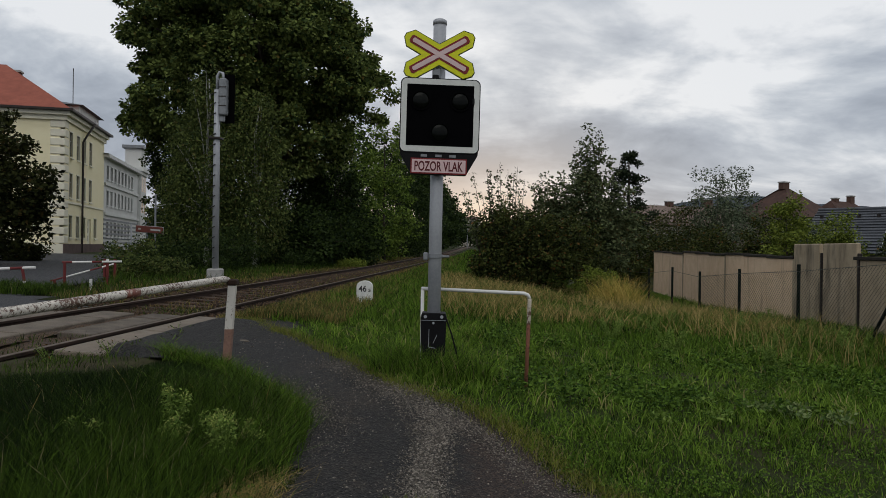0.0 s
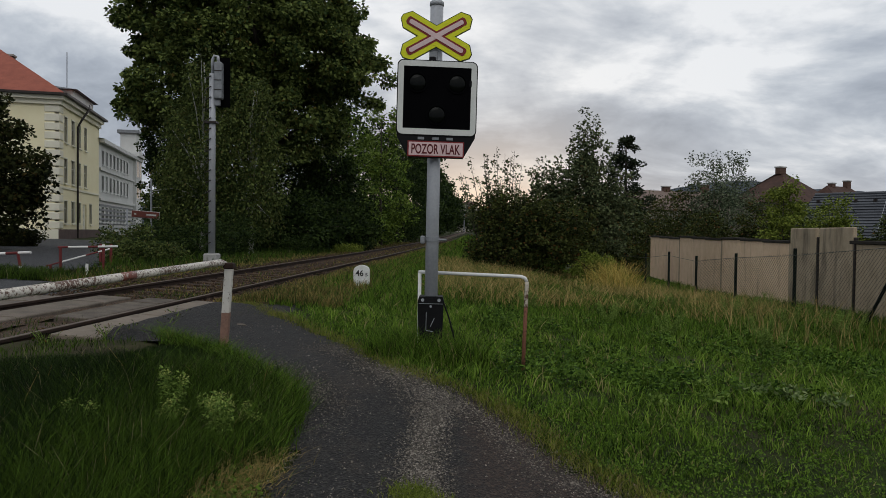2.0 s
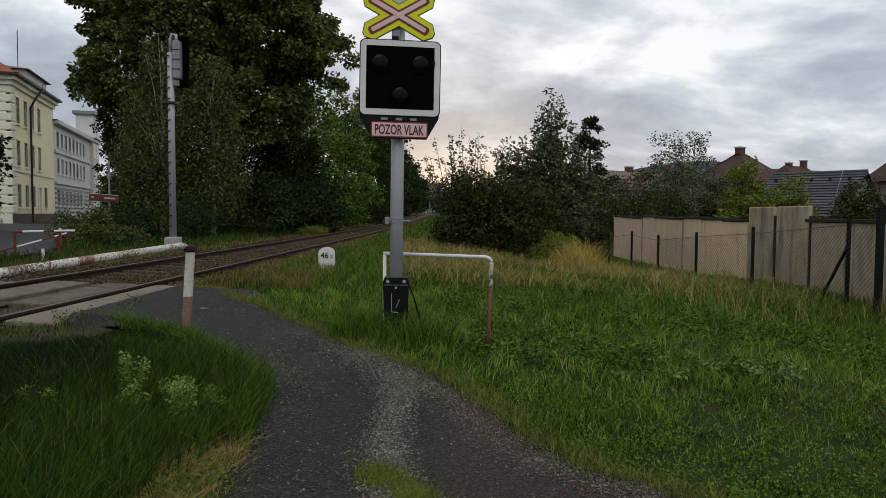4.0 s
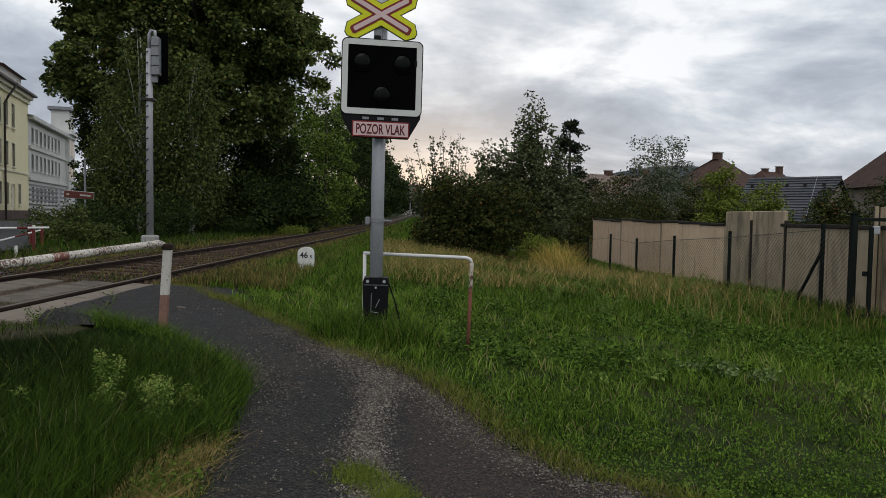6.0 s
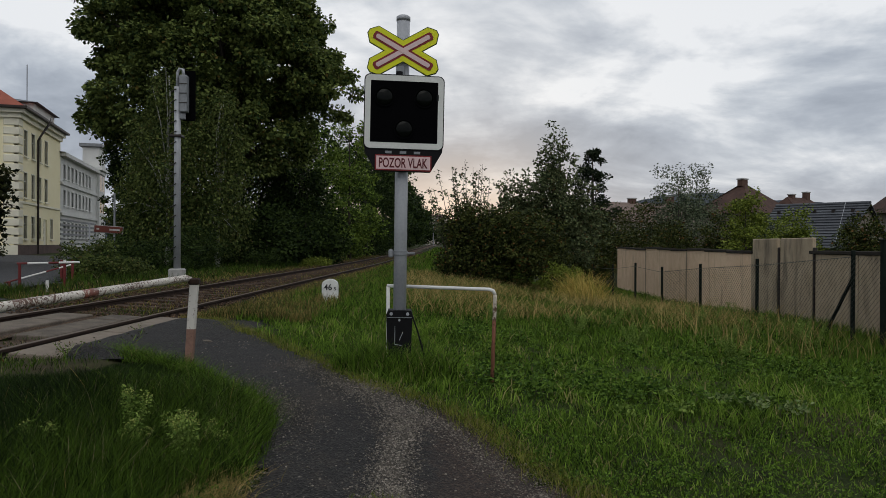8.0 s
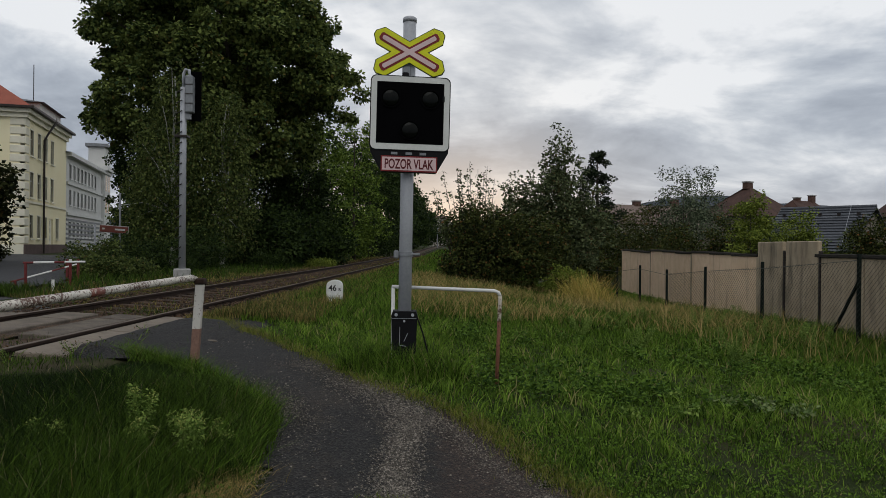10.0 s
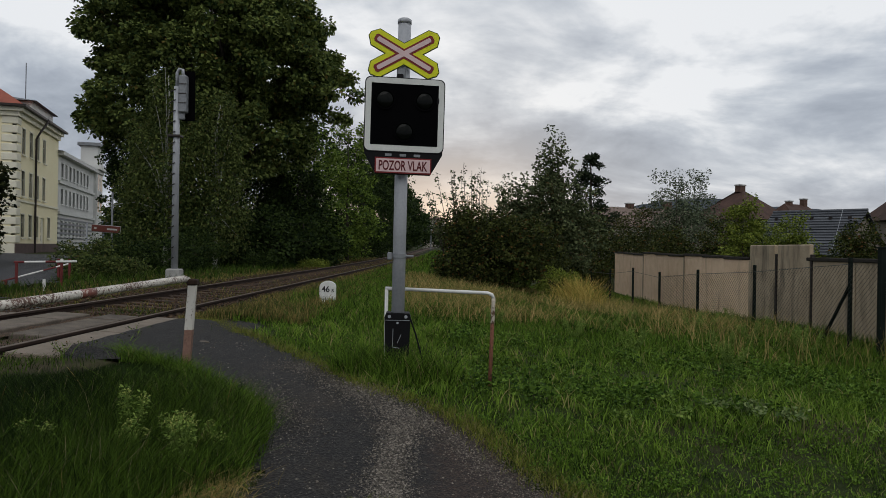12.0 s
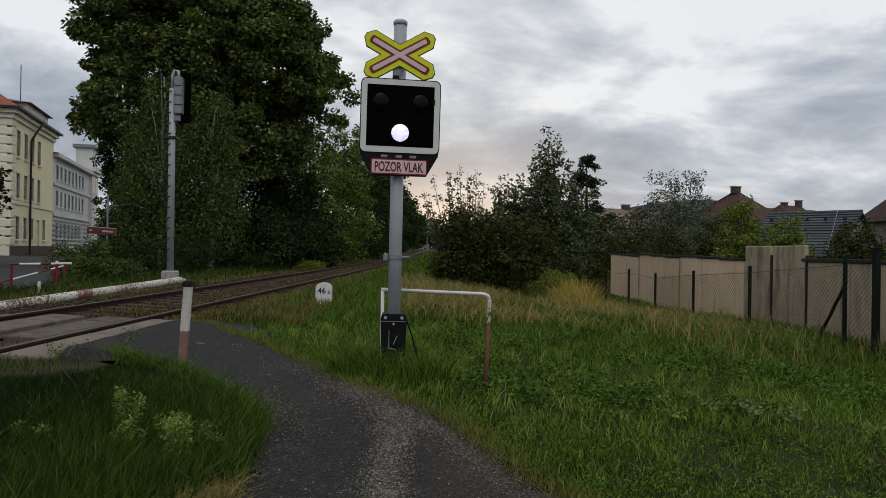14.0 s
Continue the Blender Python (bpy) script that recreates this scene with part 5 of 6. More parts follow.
def build_trees():
    # the great tree beyond the tracks
    grow("chestnut_tree", (-10.2, 41), [(-1.5, 0, 15.8, 4.3, 5, 4.0), (-5.4, 0, 13.9, 3.3, 3.5, 2.4), (-5.4, 0, 14.2, 3.1, 3, 2.2), (2.9, 0, 13.7, 2.1, 3, 1.8), (-0.8, 0, 12.2, 6.3, 6, 4.2), (-4.8, 0, 9.8, 3.0, 4.5, 3.4), (2.8, 0, 11.4, 3.1, 4.5, 2.8), (0, 0, 8.2, 5.0, 5, 3.2), (5.5, -1, 9.9, 2.3, 3, 1.7), (-6.6, 0, 7.9, 1.7, 2.5, 1.1), (-0.5, -3.5, 12, 4.6, 2.5, 4.6)],
         800, (0.45, 0.9), 220, 0.165, "chestnut", "huge dark green horse chestnut tree beside the railway", seed=21, trunk=0.55, limbs=40, shell=0.6, squash=0.5, droop=0.45)
    # weeping birches behind the mast
    for i, (x, y, h, w) in enumerate(((-10.6, 31.5, 9.6, 2.4), (-8.6, 32, 8.4, 2.0), (-12.0, 33, 6.6, 1.5))):
        grow("birch_tree", (x, y), [(0, 0, 0.78 * h, 0.55 * w, 0.5 * w, 0.2 * h), (0.1, 0, 0.55 * h, 0.85 * w, 0.8 * w, 0.28 * h), (-0.1, 0, 0.28 * h, w, 0.9 * w, 0.26 * h)],
             170, (0.3, 0.7), 90, 0.085, "birch", "slender birch with drooping pale green twigs", seed=31 + i, trunk=0.13, bark="birch_bark", limbs=26, droop=1.3, squash=1.5, shell=0.3, group="birches by the track")
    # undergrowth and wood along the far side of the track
    # first two trees are added to darken the hollow below the chestnut crown
    spots = [(-10.0, 44, 7.0, 3.2, "wood_leaf_shaded"), (-6.8, 44, 6.4, 2.6, "wood_leaf_shaded"), (-17.7, 45, 9.6, 1.7, "wood_leaf_shaded"), (-14.6, 43, 9.5, 2.2, "wood_leaf_shaded"), (-13.0, 36, 4.5, 1.9, "wood_leaf_shaded"), (-10.6, 35.5, 3.4, 2.2, "wood_leaf_shaded"), (-7.4, 36.5, 3.2, 2.4, "wood_leaf_shaded"), (-5.9, 40, 3.0, 2.2, "wood_leaf_shaded"),
             (-12.5, 50, 10, 4.2, "wood_leaf_shaded"), (-7.2, 48, 9.5, 3.4, "wood_leaf_light"), (-4.6, 53, 11, 2.6, "wood_leaf_light"), (-8.5, 60, 13, 4.5, "wood_leaf_shaded"), (-4.2, 66, 10.5, 3.6, "wood_leaf_shaded"),
             (-4.4, 78, 13, 4.0, "wood_leaf_shaded"), (-3.4, 92, 13.5, 4.2, "wood_leaf_shaded"), (-2.6, 108, 14.5, 4.2, "wood_leaf_shaded"), (-9, 76, 15, 5, "wood_leaf_shaded"), (-1.5, 124, 14, 4.4, "wood_leaf_shaded"), (-0.4, 143, 13.5, 4.2, "wood_leaf_shaded"), (0.2, 165, 13, 4.2, "wood_leaf_shaded")]
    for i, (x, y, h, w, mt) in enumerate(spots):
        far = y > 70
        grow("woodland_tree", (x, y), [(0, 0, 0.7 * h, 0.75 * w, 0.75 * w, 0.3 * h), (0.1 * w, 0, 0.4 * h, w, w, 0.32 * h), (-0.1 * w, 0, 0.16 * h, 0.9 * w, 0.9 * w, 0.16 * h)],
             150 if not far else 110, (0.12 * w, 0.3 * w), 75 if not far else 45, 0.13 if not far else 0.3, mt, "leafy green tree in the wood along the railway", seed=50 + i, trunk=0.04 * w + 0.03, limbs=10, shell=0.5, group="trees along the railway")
    # right of the track: bush group
    grow("bush", (3.0, 25.5), [(0, 0, 1.35, 2.0, 1.7, 1.4), (-0.8, 0, 0.9, 1.5, 1.5, 1.0), (1.4, 0, 1.5, 1.6, 1.6, 1.4), (0, 0.2, 2.2, 1.3, 1.2, 0.9), (-0.75, 0, 2.3, 1.2, 1.2, 1.0)], 330, (0.2, 0.5), 95, 0.07, "bush", "dense dark reddish-green bush in the meadow", "bush", 81, 0.06, limbs=30, shell=0.45)
    shoots(2.05, 25.5)
    grow("young_poplar", (5.5, 27), [(0.0, 0, 5.2, 0.6, 0.6, 1.5), (0.0, 0, 4.4, 1.1, 0.9, 1.5), (-0.5, 0, 3.3, 1.8, 1.2, 1.5), (0.5, 0, 2.4, 1.8, 1.4, 1.7), (-1.5, 0, 3.5, 0.9, 0.7, 1.5), (0.9, 0, 3.4, 0.9, 0.8, 1.3)], 480, (0.13, 0.32), 46, 0.08, "poplar", "loose young poplar with grey-green leaves", "tree", 82, 0.07, limbs=60, shell=0.25)
    grow("bush", (7.6, 33), [(0, 0, 1.2, 1.4, 1.5, 1.4), (0.9, 0, 1.0, 1.0, 1.2, 1.1), (-1, 0, 1.5, 1.2, 1.2, 1.4)], 150, (0.2, 0.45), 80, 0.08, "bush", "dark bush beside the wire fence", "bush", 83, 0.05, limbs=14)
    grow("bush", (5.2, 23.6), [(0, 0, 0.75, 0.8, 0.7, 0.7)], 60, (0.12, 0.3), 70, 0.05, "yellowgreen", "yellowing low shrub at the edge of the bushes", "bush", 84, 0.03, limbs=14)
    pine(11.6, 45)
    # gardens behind the wall
    for i, (x, y, h, w, mt, nm, lb) in enumerate((
            (10.9, 41, 4.6, 1.7, "bush", "tree", "dark tree at the end of the wall"), (14.8, 42, 5.4, 2.4, "bush", "tree", "dark round garden tree behind the wall"), (15.7, 41, 7.4, 2.3, "silver", "tree", "loose silvery garden tree"), (18.0, 44, 7.6, 2.1, "silver", "tree", "silvery willow behind the wall"),
            (16.2, 36, 4.4, 2.0, "bush", "bush", "dark garden bush behind the wall"), (13.4, 36, 3.6, 1.8, "bush", "bush", "dark garden bush behind the wall"), (19.4, 38, 4.4, 2.0, "silver", "bush", "grey-green garden bush behind the wall"),
            (15.9, 33, 5.1, 1.45, "yellowgreen", "tree", "bright yellow-green garden tree"), (18.4, 33.5, 4.6, 1.6, "yellowgreen", "bush", "yellow-green garden bush behind the wall"), (21.3, 33, 3.4, 1.6, "silver", "bush", "grey-green garden bush behind the wall"),
            (13.4, 47, 4.9, 2.3, "bush", "tree", "dark garden tree behind the end of the wall"), (16.4, 52, 5.2, 2.6, "bush", "tree", "dark garden tree between wall and houses"), (20.7, 31.5, 4.3, 1.5, "bush", "tree", "dark garden tree beside the house"), (24.3, 32, 4.8, 2.4, "bush", "tree", "dark garden tree beside the house"), (30, 60, 5.6, 3.4, "bush", "tree", "dark tree between the houses"), (22, 62, 5.0, 3.2, "bush", "tree", "dark tree between the houses"))):
        grow("garden_" + nm, (x, y), [(0, 0, 0.72 * h, 0.6 * w, 0.6 * w, 0.3 * h), (0, 0, 0.42 * h, w, w, 0.36 * h)], 130, (0.14 * w, 0.3 * w), 60, 0.085, mt, lb, nm, 100 + i, 0.06, limbs=12, shell=0.45, group="garden trees behind the wall")
    # dark maple by the school
    grow("maple_tree", (-19.9, 30.5), [(0.1, 0, 5.2, 1.5, 2.0, 1.9), (1.5, 0, 3.4, 1.4, 1.6, 1.3), (0.9, 0, 1.9, 1.7, 1.6, 1.3), (-1.5, 0, 3.2, 2.0, 2.0, 2.4)], 230, (0.3, 0.6), 90, 0.14, "dark_tree", "dark reddish-green maple beside the road", seed=130, trunk=0.2, limbs=20)
    grow("hedge", (-21.8, 35.5), [(0, 0, 0.5, 1.9, 0.7, 0.55)], 90, (0.2, 0.4), 80, 0.1, "dark_tree", "low dark hedge under the maple", "hedge", 131, 0.04, limbs=16)
    # scrub round the signs
    for i, (x, y, h, w, mt) in enumerate(((-10.4, 24, 1.3, 1.1, "birch"), (-10.9, 27, 1.4, 1.2, "wood_leaf_shaded"), (-9.0, 27.5, 1.4, 1.2, "wood_leaf_shaded"), (-9.2, 23, 0.7, 0.8, "birch"), (-9.8, 22.3, 0.7, 0.7, "birch"), (-8.6, 29, 1.8, 1.3, "wood_leaf_shaded"), (-7.2, 33.5, 1.0, 1.2, "wood_leaf_shaded"), (-4.9, 37, 0.5, 0.8, "yellowgreen"))):
        grow("shrub", (x, y), [(0, 0, 0.5 * h, w, w, 0.55 * h)], 70, (0.15, 0.35), 60, 0.06, mt, "rank green shrub on the railway verge", "shrub", 140 + i, 0.03, limbs=12, group="shrubs on the verge")
    # far end of the line
    for i, (x, y, h, w) in enumerate(((12.5, 90, 4.5, 3.0), (14, 120, 6, 4), (16, 150, 7, 4.5), (8, 232, 9, 6), (16, 240, 10, 7), (-2, 236, 10, 7), (24, 225, 9, 6), (30, 150, 7, 6), (4, 280, 12, 9), (20, 290, 13, 10))):
        grow("distant_tree", (x, y), [(0, 0, 0.6 * h, 0.8 * w, 0.8 * w, 0.38 * h), (0, 0, 0.3 * h, w, w, 0.3 * h)], 70, (0.15 * w, 0.32 * w), 36, 0.42, "wood_leaf_shaded", "round green tree at the far end of the line", seed=160 + i, trunk=0.15, limbs=6, group="distant trees")


def shoots(x, y):
    """Tall bare shoots above the bush."""
    rng = np.random.default_rng(5)
    t = thing("sapling", pose(x, y, zl(x, y)), "sparse upright sapling shoots with few leaves", "sapling")
    V = []
    for k in range(22):
        a = rng.uniform(-1.25, 0.9)
        h = rng.uniform(3.0, 4.7) - 0.5 * abs(a)
        tip = Vector((a * 1.05 - 0.1, rng.uniform(-0.4, 0.4), h))
        part("shoot", tb([(a * 0.35, 0, 0), (a * 0.75, tip.y * 0.5, 0.55 * h), tip], [0.02, 0.014, 0.005], 5), M["bark"], t)
        f = 0.5 + 0.5 * rng.random(16)
        C = np.array([tuple(Vector((a * 0.75, tip.y * 0.5, 0.55 * h)).lerp(tip, max(0, (q - 0.5) * 2))) for q in f])
        V.append(leaf_cloud(rng, C, np.full(16, 0.1), 5, 0.07))
    leaves("shoot_leaves", np.concatenate(V), M["poplar"], t)


def pine(x, y):
    rng = np.random.default_rng(9)
    z = zl(x, y)
    t = thing("pine_tree", pose(x, y, z), "dark pine with an irregular top", "tree")
    H = 7.6 - z
    part("trunk", tb([(0, 0, -0.1), (0.05, 0, 0.5 * H), (0, 0, H - 0.3)], [0.2, 0.13, 0.03], 8), M["bark"], t)
    C, R = [], []
    for k in range(85):
        f = rng.random() ** 0.8
        zz = H * (0.1 + 0.9 * f)
        w = (1.0 - f) * 2.4 + 0.5
        a, r = rng.uniform(0, 6.28), w * rng.uniform(0.3, 1)
        C.append((r * math.cos(a), r * math.sin(a), zz + 0.1 * r))
        R.append(0.16 + 0.2 * (1 - f) + 0.1 * rng.random())
    leaves("crown", leaf_cloud(rng, np.array(C), np.array(R), 70, 0.10, 0.6, 0.0, 2.0), M["conifer"], t)


build_trees()


# ---- grass ----
def blades(name, x, y, h, w, mat, label, seed, lean=0.45, lift=0.0):
    """Bent tapering grass blades, all in one mesh."""
    rng = np.random.default_rng(seed)
    n = len(x)
    z = land(x, y) + hump(x, y) - 0.05 + lift
    a = rng.uniform(0, 6.283, n)
    dx, dy = np.cos(a), np.sin(a)
    b = rng.uniform(0, 6.283, n)
    le = h * lean * rng.uniform(0.2, 1.5, n)
    lx, ly = np.cos(b) * le, np.sin(b) * le
    P = lambda fx, fz, s: np.stack([x + lx * fx + dx * w * s, y + ly * fx + dy * w * s, z + h * fz], 1)
    V = np.stack([P(0, 0, 0.5), P(0, 0, -0.5), P(0.3, 0.55, 0.42), P(0.3, 0.55, -0.42), P(1.0, 0.97, 0.08), P(1.0, 0.97, -0.08)], 1).reshape(-1, 3)
    i = 6 * np.arange(n)
    F = np.concatenate([np.stack([i, i + 1, i + 3, i + 2], 1), np.stack([i + 2, i + 3, i + 5, i + 4], 1)])
    return tagged(link_mesh(name, quads_mesh(name, V, F), mat), label, "grass", kind="stuff")


def scatter(rng, n, ymin, ymax, power, xlo, xhi):
    """Plan points inside a wedge, denser towards the path's near end."""
    y = ymin + (ymax - ymin) * rng.random(n) ** power
    lo, hi = np.maximum(xlo, -0.95 * y - 1.5), np.minimum(xhi, 0.85 * y + 1.5)
    return lo + (hi - lo) * rng.random(n), y


TRACK_EDGE = 1.9
MOUND = [(-4.3, 2.0), (-1.4, 2.0), (-1.22, 3.8), (-1.0, 4.4), (-1.02, 5.5), (-1.3, 6.05), (-1.74, 6.5), (-2.05, 6.8), (-2.5, 7.05), (-3.1, 7.7), (-3.3, 7.6), (-3.6, 5.0)]


def build_grass():
    rng = np.random.default_rng(77)
    n = 420000
    x, y = scatter(rng, n, 2.6, 34, 2.1, -4.0, 9.5)
    d = x - xa(y)
    worn = np.sin(2.3 * x + 1.1) * np.sin(1.9 * y + 0.4 * x)
    j = rng.normal(0, 0.05, (2, n))
    ok = (d > 2.0) & ~inside(PATH_PLAN, x + j[0], y + j[1]) & ~inside(MOUND, x, y) & (x < fence_x(y) + 2.5)
    ok &= ~((y < 10.6) & (d < 2.9) & (y > 7.0))
    x, y, worn = x[ok], y[ok], worn[ok]
    m = len(x)
    tall = ss(9, 15, y) * 0.16 + ss(4, 7, x) * ss(6, 10, y) * 0.10
    edge = ss(5.4, 4.2, y - 0.5 * np.maximum(0, x - 1))
    patchy = np.sin(5.1 * x + 2 * np.sin(3.3 * y)) * np.sin(4.7 * y + 1.7 * np.sin(2.9 * x))
    h = (0.056 + 0.018 * worn + 0.026 * patchy + 0.7 * tall) * rng.uniform(0.4, 1.7, m) * (1 - 0.45 * edge)
    stone_front = (np.abs(x + 1.62) < 0.32) & (y > 13.2) & (y < 14.95)
    h = np.where(stone_front, 0.3 * h, h)
    w = (0.0034 + 0.00072 * y) * rng.uniform(0.6, 1.8, m)
    blades("lawn_grass", x, y, h, w, M["grass"], "short green meadow grass", 5, 0.5)
    # clumps of longer blades
    k = 900
    cx, cy = scatter(rng, k, 4.2, 20, 1.5, -2.0, 8.5)
    ci = np.repeat(np.arange(k), 34)
    x, y = cx[ci] + rng.normal(0, 0.09, len(ci)), cy[ci] + rng.normal(0, 0.09, len(ci))
    ok = ~inside(PATH_PLAN, x, y) & ~inside(MOUND, x, y) & (x - xa(y) > 2.6)
    x, y = x[ok], y[ok]
    blades("grass_tufts", x, y, 0.13 * rng.uniform(0.4, 1.6, len(x)) * ss(3.5, 7, y + 0.001), 0.006 + 0.0006 * y, M["tuft"], "longer tufts of green grass", 6, 0.7)
    # the tall patch beside the path
    n = 120000
    x, y = rng.uniform(-4.3, -0.8, n), rng.uniform(2.4, 7.8, n)
    ok = inside(MOUND, x + rng.normal(0, 0.05, n), y + rng.normal(0, 0.05, n))
    x, y = x[ok], y[ok]
    lowering = 1 - 0.62 * ss(5.3, 6.6, y) - 0.25 * ss(-1.6, -1.0, x) - 0.35 * ss(-2.2, -3.0, x)
    h = 0.25 * lowering * rng.uniform(0.45, 1.3, len(x))
    # blades left of about x = -2.1 get a much darker grass colour
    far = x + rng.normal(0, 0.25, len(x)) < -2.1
    for nm, k, mt, lb in (("tall_grass", ~far, "tall_grass", "rank tall grass beside the path"), ("dark_sedge", far, "grass_dark", "very dark dense grass between path and rails")):
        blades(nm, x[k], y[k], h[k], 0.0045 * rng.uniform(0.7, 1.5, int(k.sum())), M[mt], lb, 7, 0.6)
    x, y = rng.uniform(-3.4, -1.1, 70), rng.uniform(3.3, 5.6, 70)
    blades("dry_stalks", x, y, 0.27 * rng.uniform(0.6, 1.3, 70), np.full(70, 0.006), M["dry_grass"], "pale dry grass stalks", 8, 0.5)
    # straw fringe by the lower path edge
    x, y = -1.1 + rng.normal(0, 0.12, 4600), rng.uniform(3.0, 4.45, 4600)
    blades("straw_fringe", x, y, 0.09 * rng.uniform(0.5, 1.4, 4600), np.full(4600, 0.004), M["straw"], "dry straw at the path's edge", 9, 1.6)
    # straw-coloured meadow in front of the bushes and along the track
    n = 34000
    x, y = scatter(rng, n, 13.2, 27, 0.9, -1.5, 7.5)
    ok = (x - xa(y) > 2.6) & (np.sin(1.1 * x + 0.5) + np.sin(0.9 * y + 0.7 * x) > -0.5) & (x > -0.6 + 0.02 * y)
    x, y = x[ok], y[ok]
    blades("dry_meadow_grass", x, y, 0.36 * rng.uniform(0.4, 1.5, len(x)), 0.004 + 0.0006 * y, M["straw"], "tall straw-coloured meadow grass", 10, 0.75)
    n = 44000
    y = 10.8 + 55 * rng.random(n) ** 1.7
    d = np.where(rng.random(n) < 0.5, rng.uniform(-4.6, -1.2, n), rng.uniform(1.1, 3.0, n))
    d = np.where(rng.random(n) < 0.07, rng.uniform(-0.65, 0.65, n), d)
    keep = ~inside(ROAD, xa(y) + d, y) & ((d > -1.3) | (y > 13))
    y, d, n = y[keep], d[keep], int(keep.sum())
    blades("verge_grass", xa(y) + d, y, 0.14 * rng.uniform(0.4, 1.5, n) * np.where(np.abs(d) < 1.6, 0.4, 1) * np.where(d < -1.5, 0.7, 1), 0.005 + 0.0006 * y, M["verge"], "yellow-brown grass along the rails", 11, 0.5, 0.06)
    n = 14000
    y = rng.uniform(8, 40, n)
    x = xa(y) - rng.uniform(2.6, 9, n)
    ok = ~inside(ROAD, x, y) & (y > 13)
    x, y = x[ok], y[ok]
    blades("bank_grass", x, y, 0.3 * rng.uniform(0.4, 1.4, len(x)), 0.006 + 0.0006 * y, M["tall_grass"], "rough grass beyond the rails", 12, 0.5)
    # grass and weeds between panels and turf
    n = 7000
    y = rng.uniform(3, 12, n)
    d = np.where(rng.random(n) < 0.65, rng.normal(1.35, 0.3, n), rng.uniform(-0.7, 0.7, n))
    ok = (d > 0.9) & ~((y > 7.0) & (d < 2)) | ((y > 10.7) & (np.abs(d) < 0.7)) | ((y < 8.3) & (d > 0.05) & (d < 0.68))
    x, y = xa(y)[ok] + d[ok], y[ok]
    blades("track_weeds", x, y, 0.075 * rng.uniform(0.3, 1.2, len(x)), np.full(len(x), 0.006), M["tall_grass"], "low weeds beside the near rail", 13, 0.7, 0.08)
    # clover and other small broad leaves in the turf
    k = 2600
    cx, cy = scatter(rng, k, 3.6, 16, 1.7, -2.0, 8.0)
    ok = ~inside(PATH_PLAN, cx, cy) & ~inside(MOUND, cx, cy) & (cx - xa(cy) > 2.5)
    cx, cy = cx[ok], cy[ok]
    C = np.stack([cx, cy, land(cx, cy) + hump(cx, cy) + 0.01], 1)
    V = leaf_cloud(rng, C, rng.uniform(0.05, 0.16, len(C)), 40, 0.016, 0.32, 0.0, 1.2)
    tagged(link_mesh("clover", quads_mesh("clover", V, np.arange(len(V)).reshape(-1, 4)), M["clover"]), "small broad clover leaves in the turf", "clover", kind="stuff")
    # rank broad-leaved herbs further back in the meadow
    k = 1500
    cx, cy = scatter(rng, k, 6.8, 17, 1.3, 0.6, 8.0)
    ok = np.sin(1.3 * cx + 1.4 * np.sin(0.8 * cy)) + 0.7 * np.sin(1.7 * cy + cx) + rng.normal(0, 0.7, k) > 0.15
    cx, cy = cx[ok], cy[ok]
    C = np.stack([cx, cy, land(cx, cy) + hump(cx, cy) + rng.uniform(0.0, 0.12, len(cx))], 1)
    V = leaf_cloud(rng, C, rng.uniform(0.07, 0.2, len(C)), 34, 0.026, 0.6, 0.1, 2.0)
    tagged(link_mesh("herbs", quads_mesh("herbs", V, np.arange(len(V)).reshape(-1, 4)), M["herb"]), "rank dark green herbs in the meadow", "herbs", kind="stuff")
    # low creeping grass along the path's ragged edge
    edge_pts = np.array(PATH_PLAN[10:21])
    seg = rng.integers(0, len(edge_pts) - 1, 9000)
    f = rng.random(9000)[:, None]
    p = edge_pts[seg] * (1 - f) + edge_pts[seg + 1] * f + rng.normal(0, 0.09, (9000, 2))
    blades("edge_grass", p[:, 0], p[:, 1], 0.045 * rng.uniform(0.3, 1.6, 9000), np.full(9000, 0.005), M["edge"], "low yellowish grass creeping over the path's edge", 15, 0.9, 0.045)
    q = rng.normal(0, 1, (2300, 2))
    x, y = 5.3 + 0.42 * q[:, 0], 21.6 + 0.8 * q[:, 1]
    blades("straw_clump", x, y, (0.35 + 0.75 * np.exp(-0.5 * q[:, 0] ** 2)) * rng.uniform(0.3, 1.2, 2300), np.full(2300, 0.014), M["gold"], "tall golden straw in front of the bushes", 17, 0.6)
    # longer blades among the tall patch and round the signal's foot
    k = 210
    cx, cy = -1.02 - 1.3 * rng.random(k) ** 1.5, 3.1 + 2.9 * rng.random(k) ** 1.3
    ci = np.repeat(np.arange(k), 26)
    x, y = cx[ci] + rng.normal(0, 0.06, len(ci)), cy[ci] + rng.normal(0, 0.06, len(ci))
    ok = inside(MOUND, x, y)
    x, y = x[ok], y[ok]
    blades("mound_tufts", x, y, 0.21 * rng.uniform(0.5, 1.3, len(x)), 0.006 * rng.uniform(0.6, 1.4, len(x)), M["grass"], "light arching grass tufts in the tall patch", 18, 0.7)
    # blades that hang over the path from the tall patch
    e = np.array(PATH_PLAN[1:9])
    g, f = rng.integers(0, len(e) - 1, 6000), rng.random(6000)[:, None]
    p = e[g] * (1 - f) + e[g + 1] * f + rng.normal(0, 0.06, (6000, 2)) + np.array((-0.05, -0.03))
    p = p[p[:, 1] > 4.3]
    blades("overhanging_grass", p[:, 0], p[:, 1], 0.11 * rng.uniform(0.4, 1.6, len(p)), np.full(len(p), 0.005), M["grass"], "green blades hanging over the path's edge", 22, 1.1, 0.03)
    a, r = rng.uniform(0, 6.28, 2600), 0.5 * rng.random(2600) ** 0.6
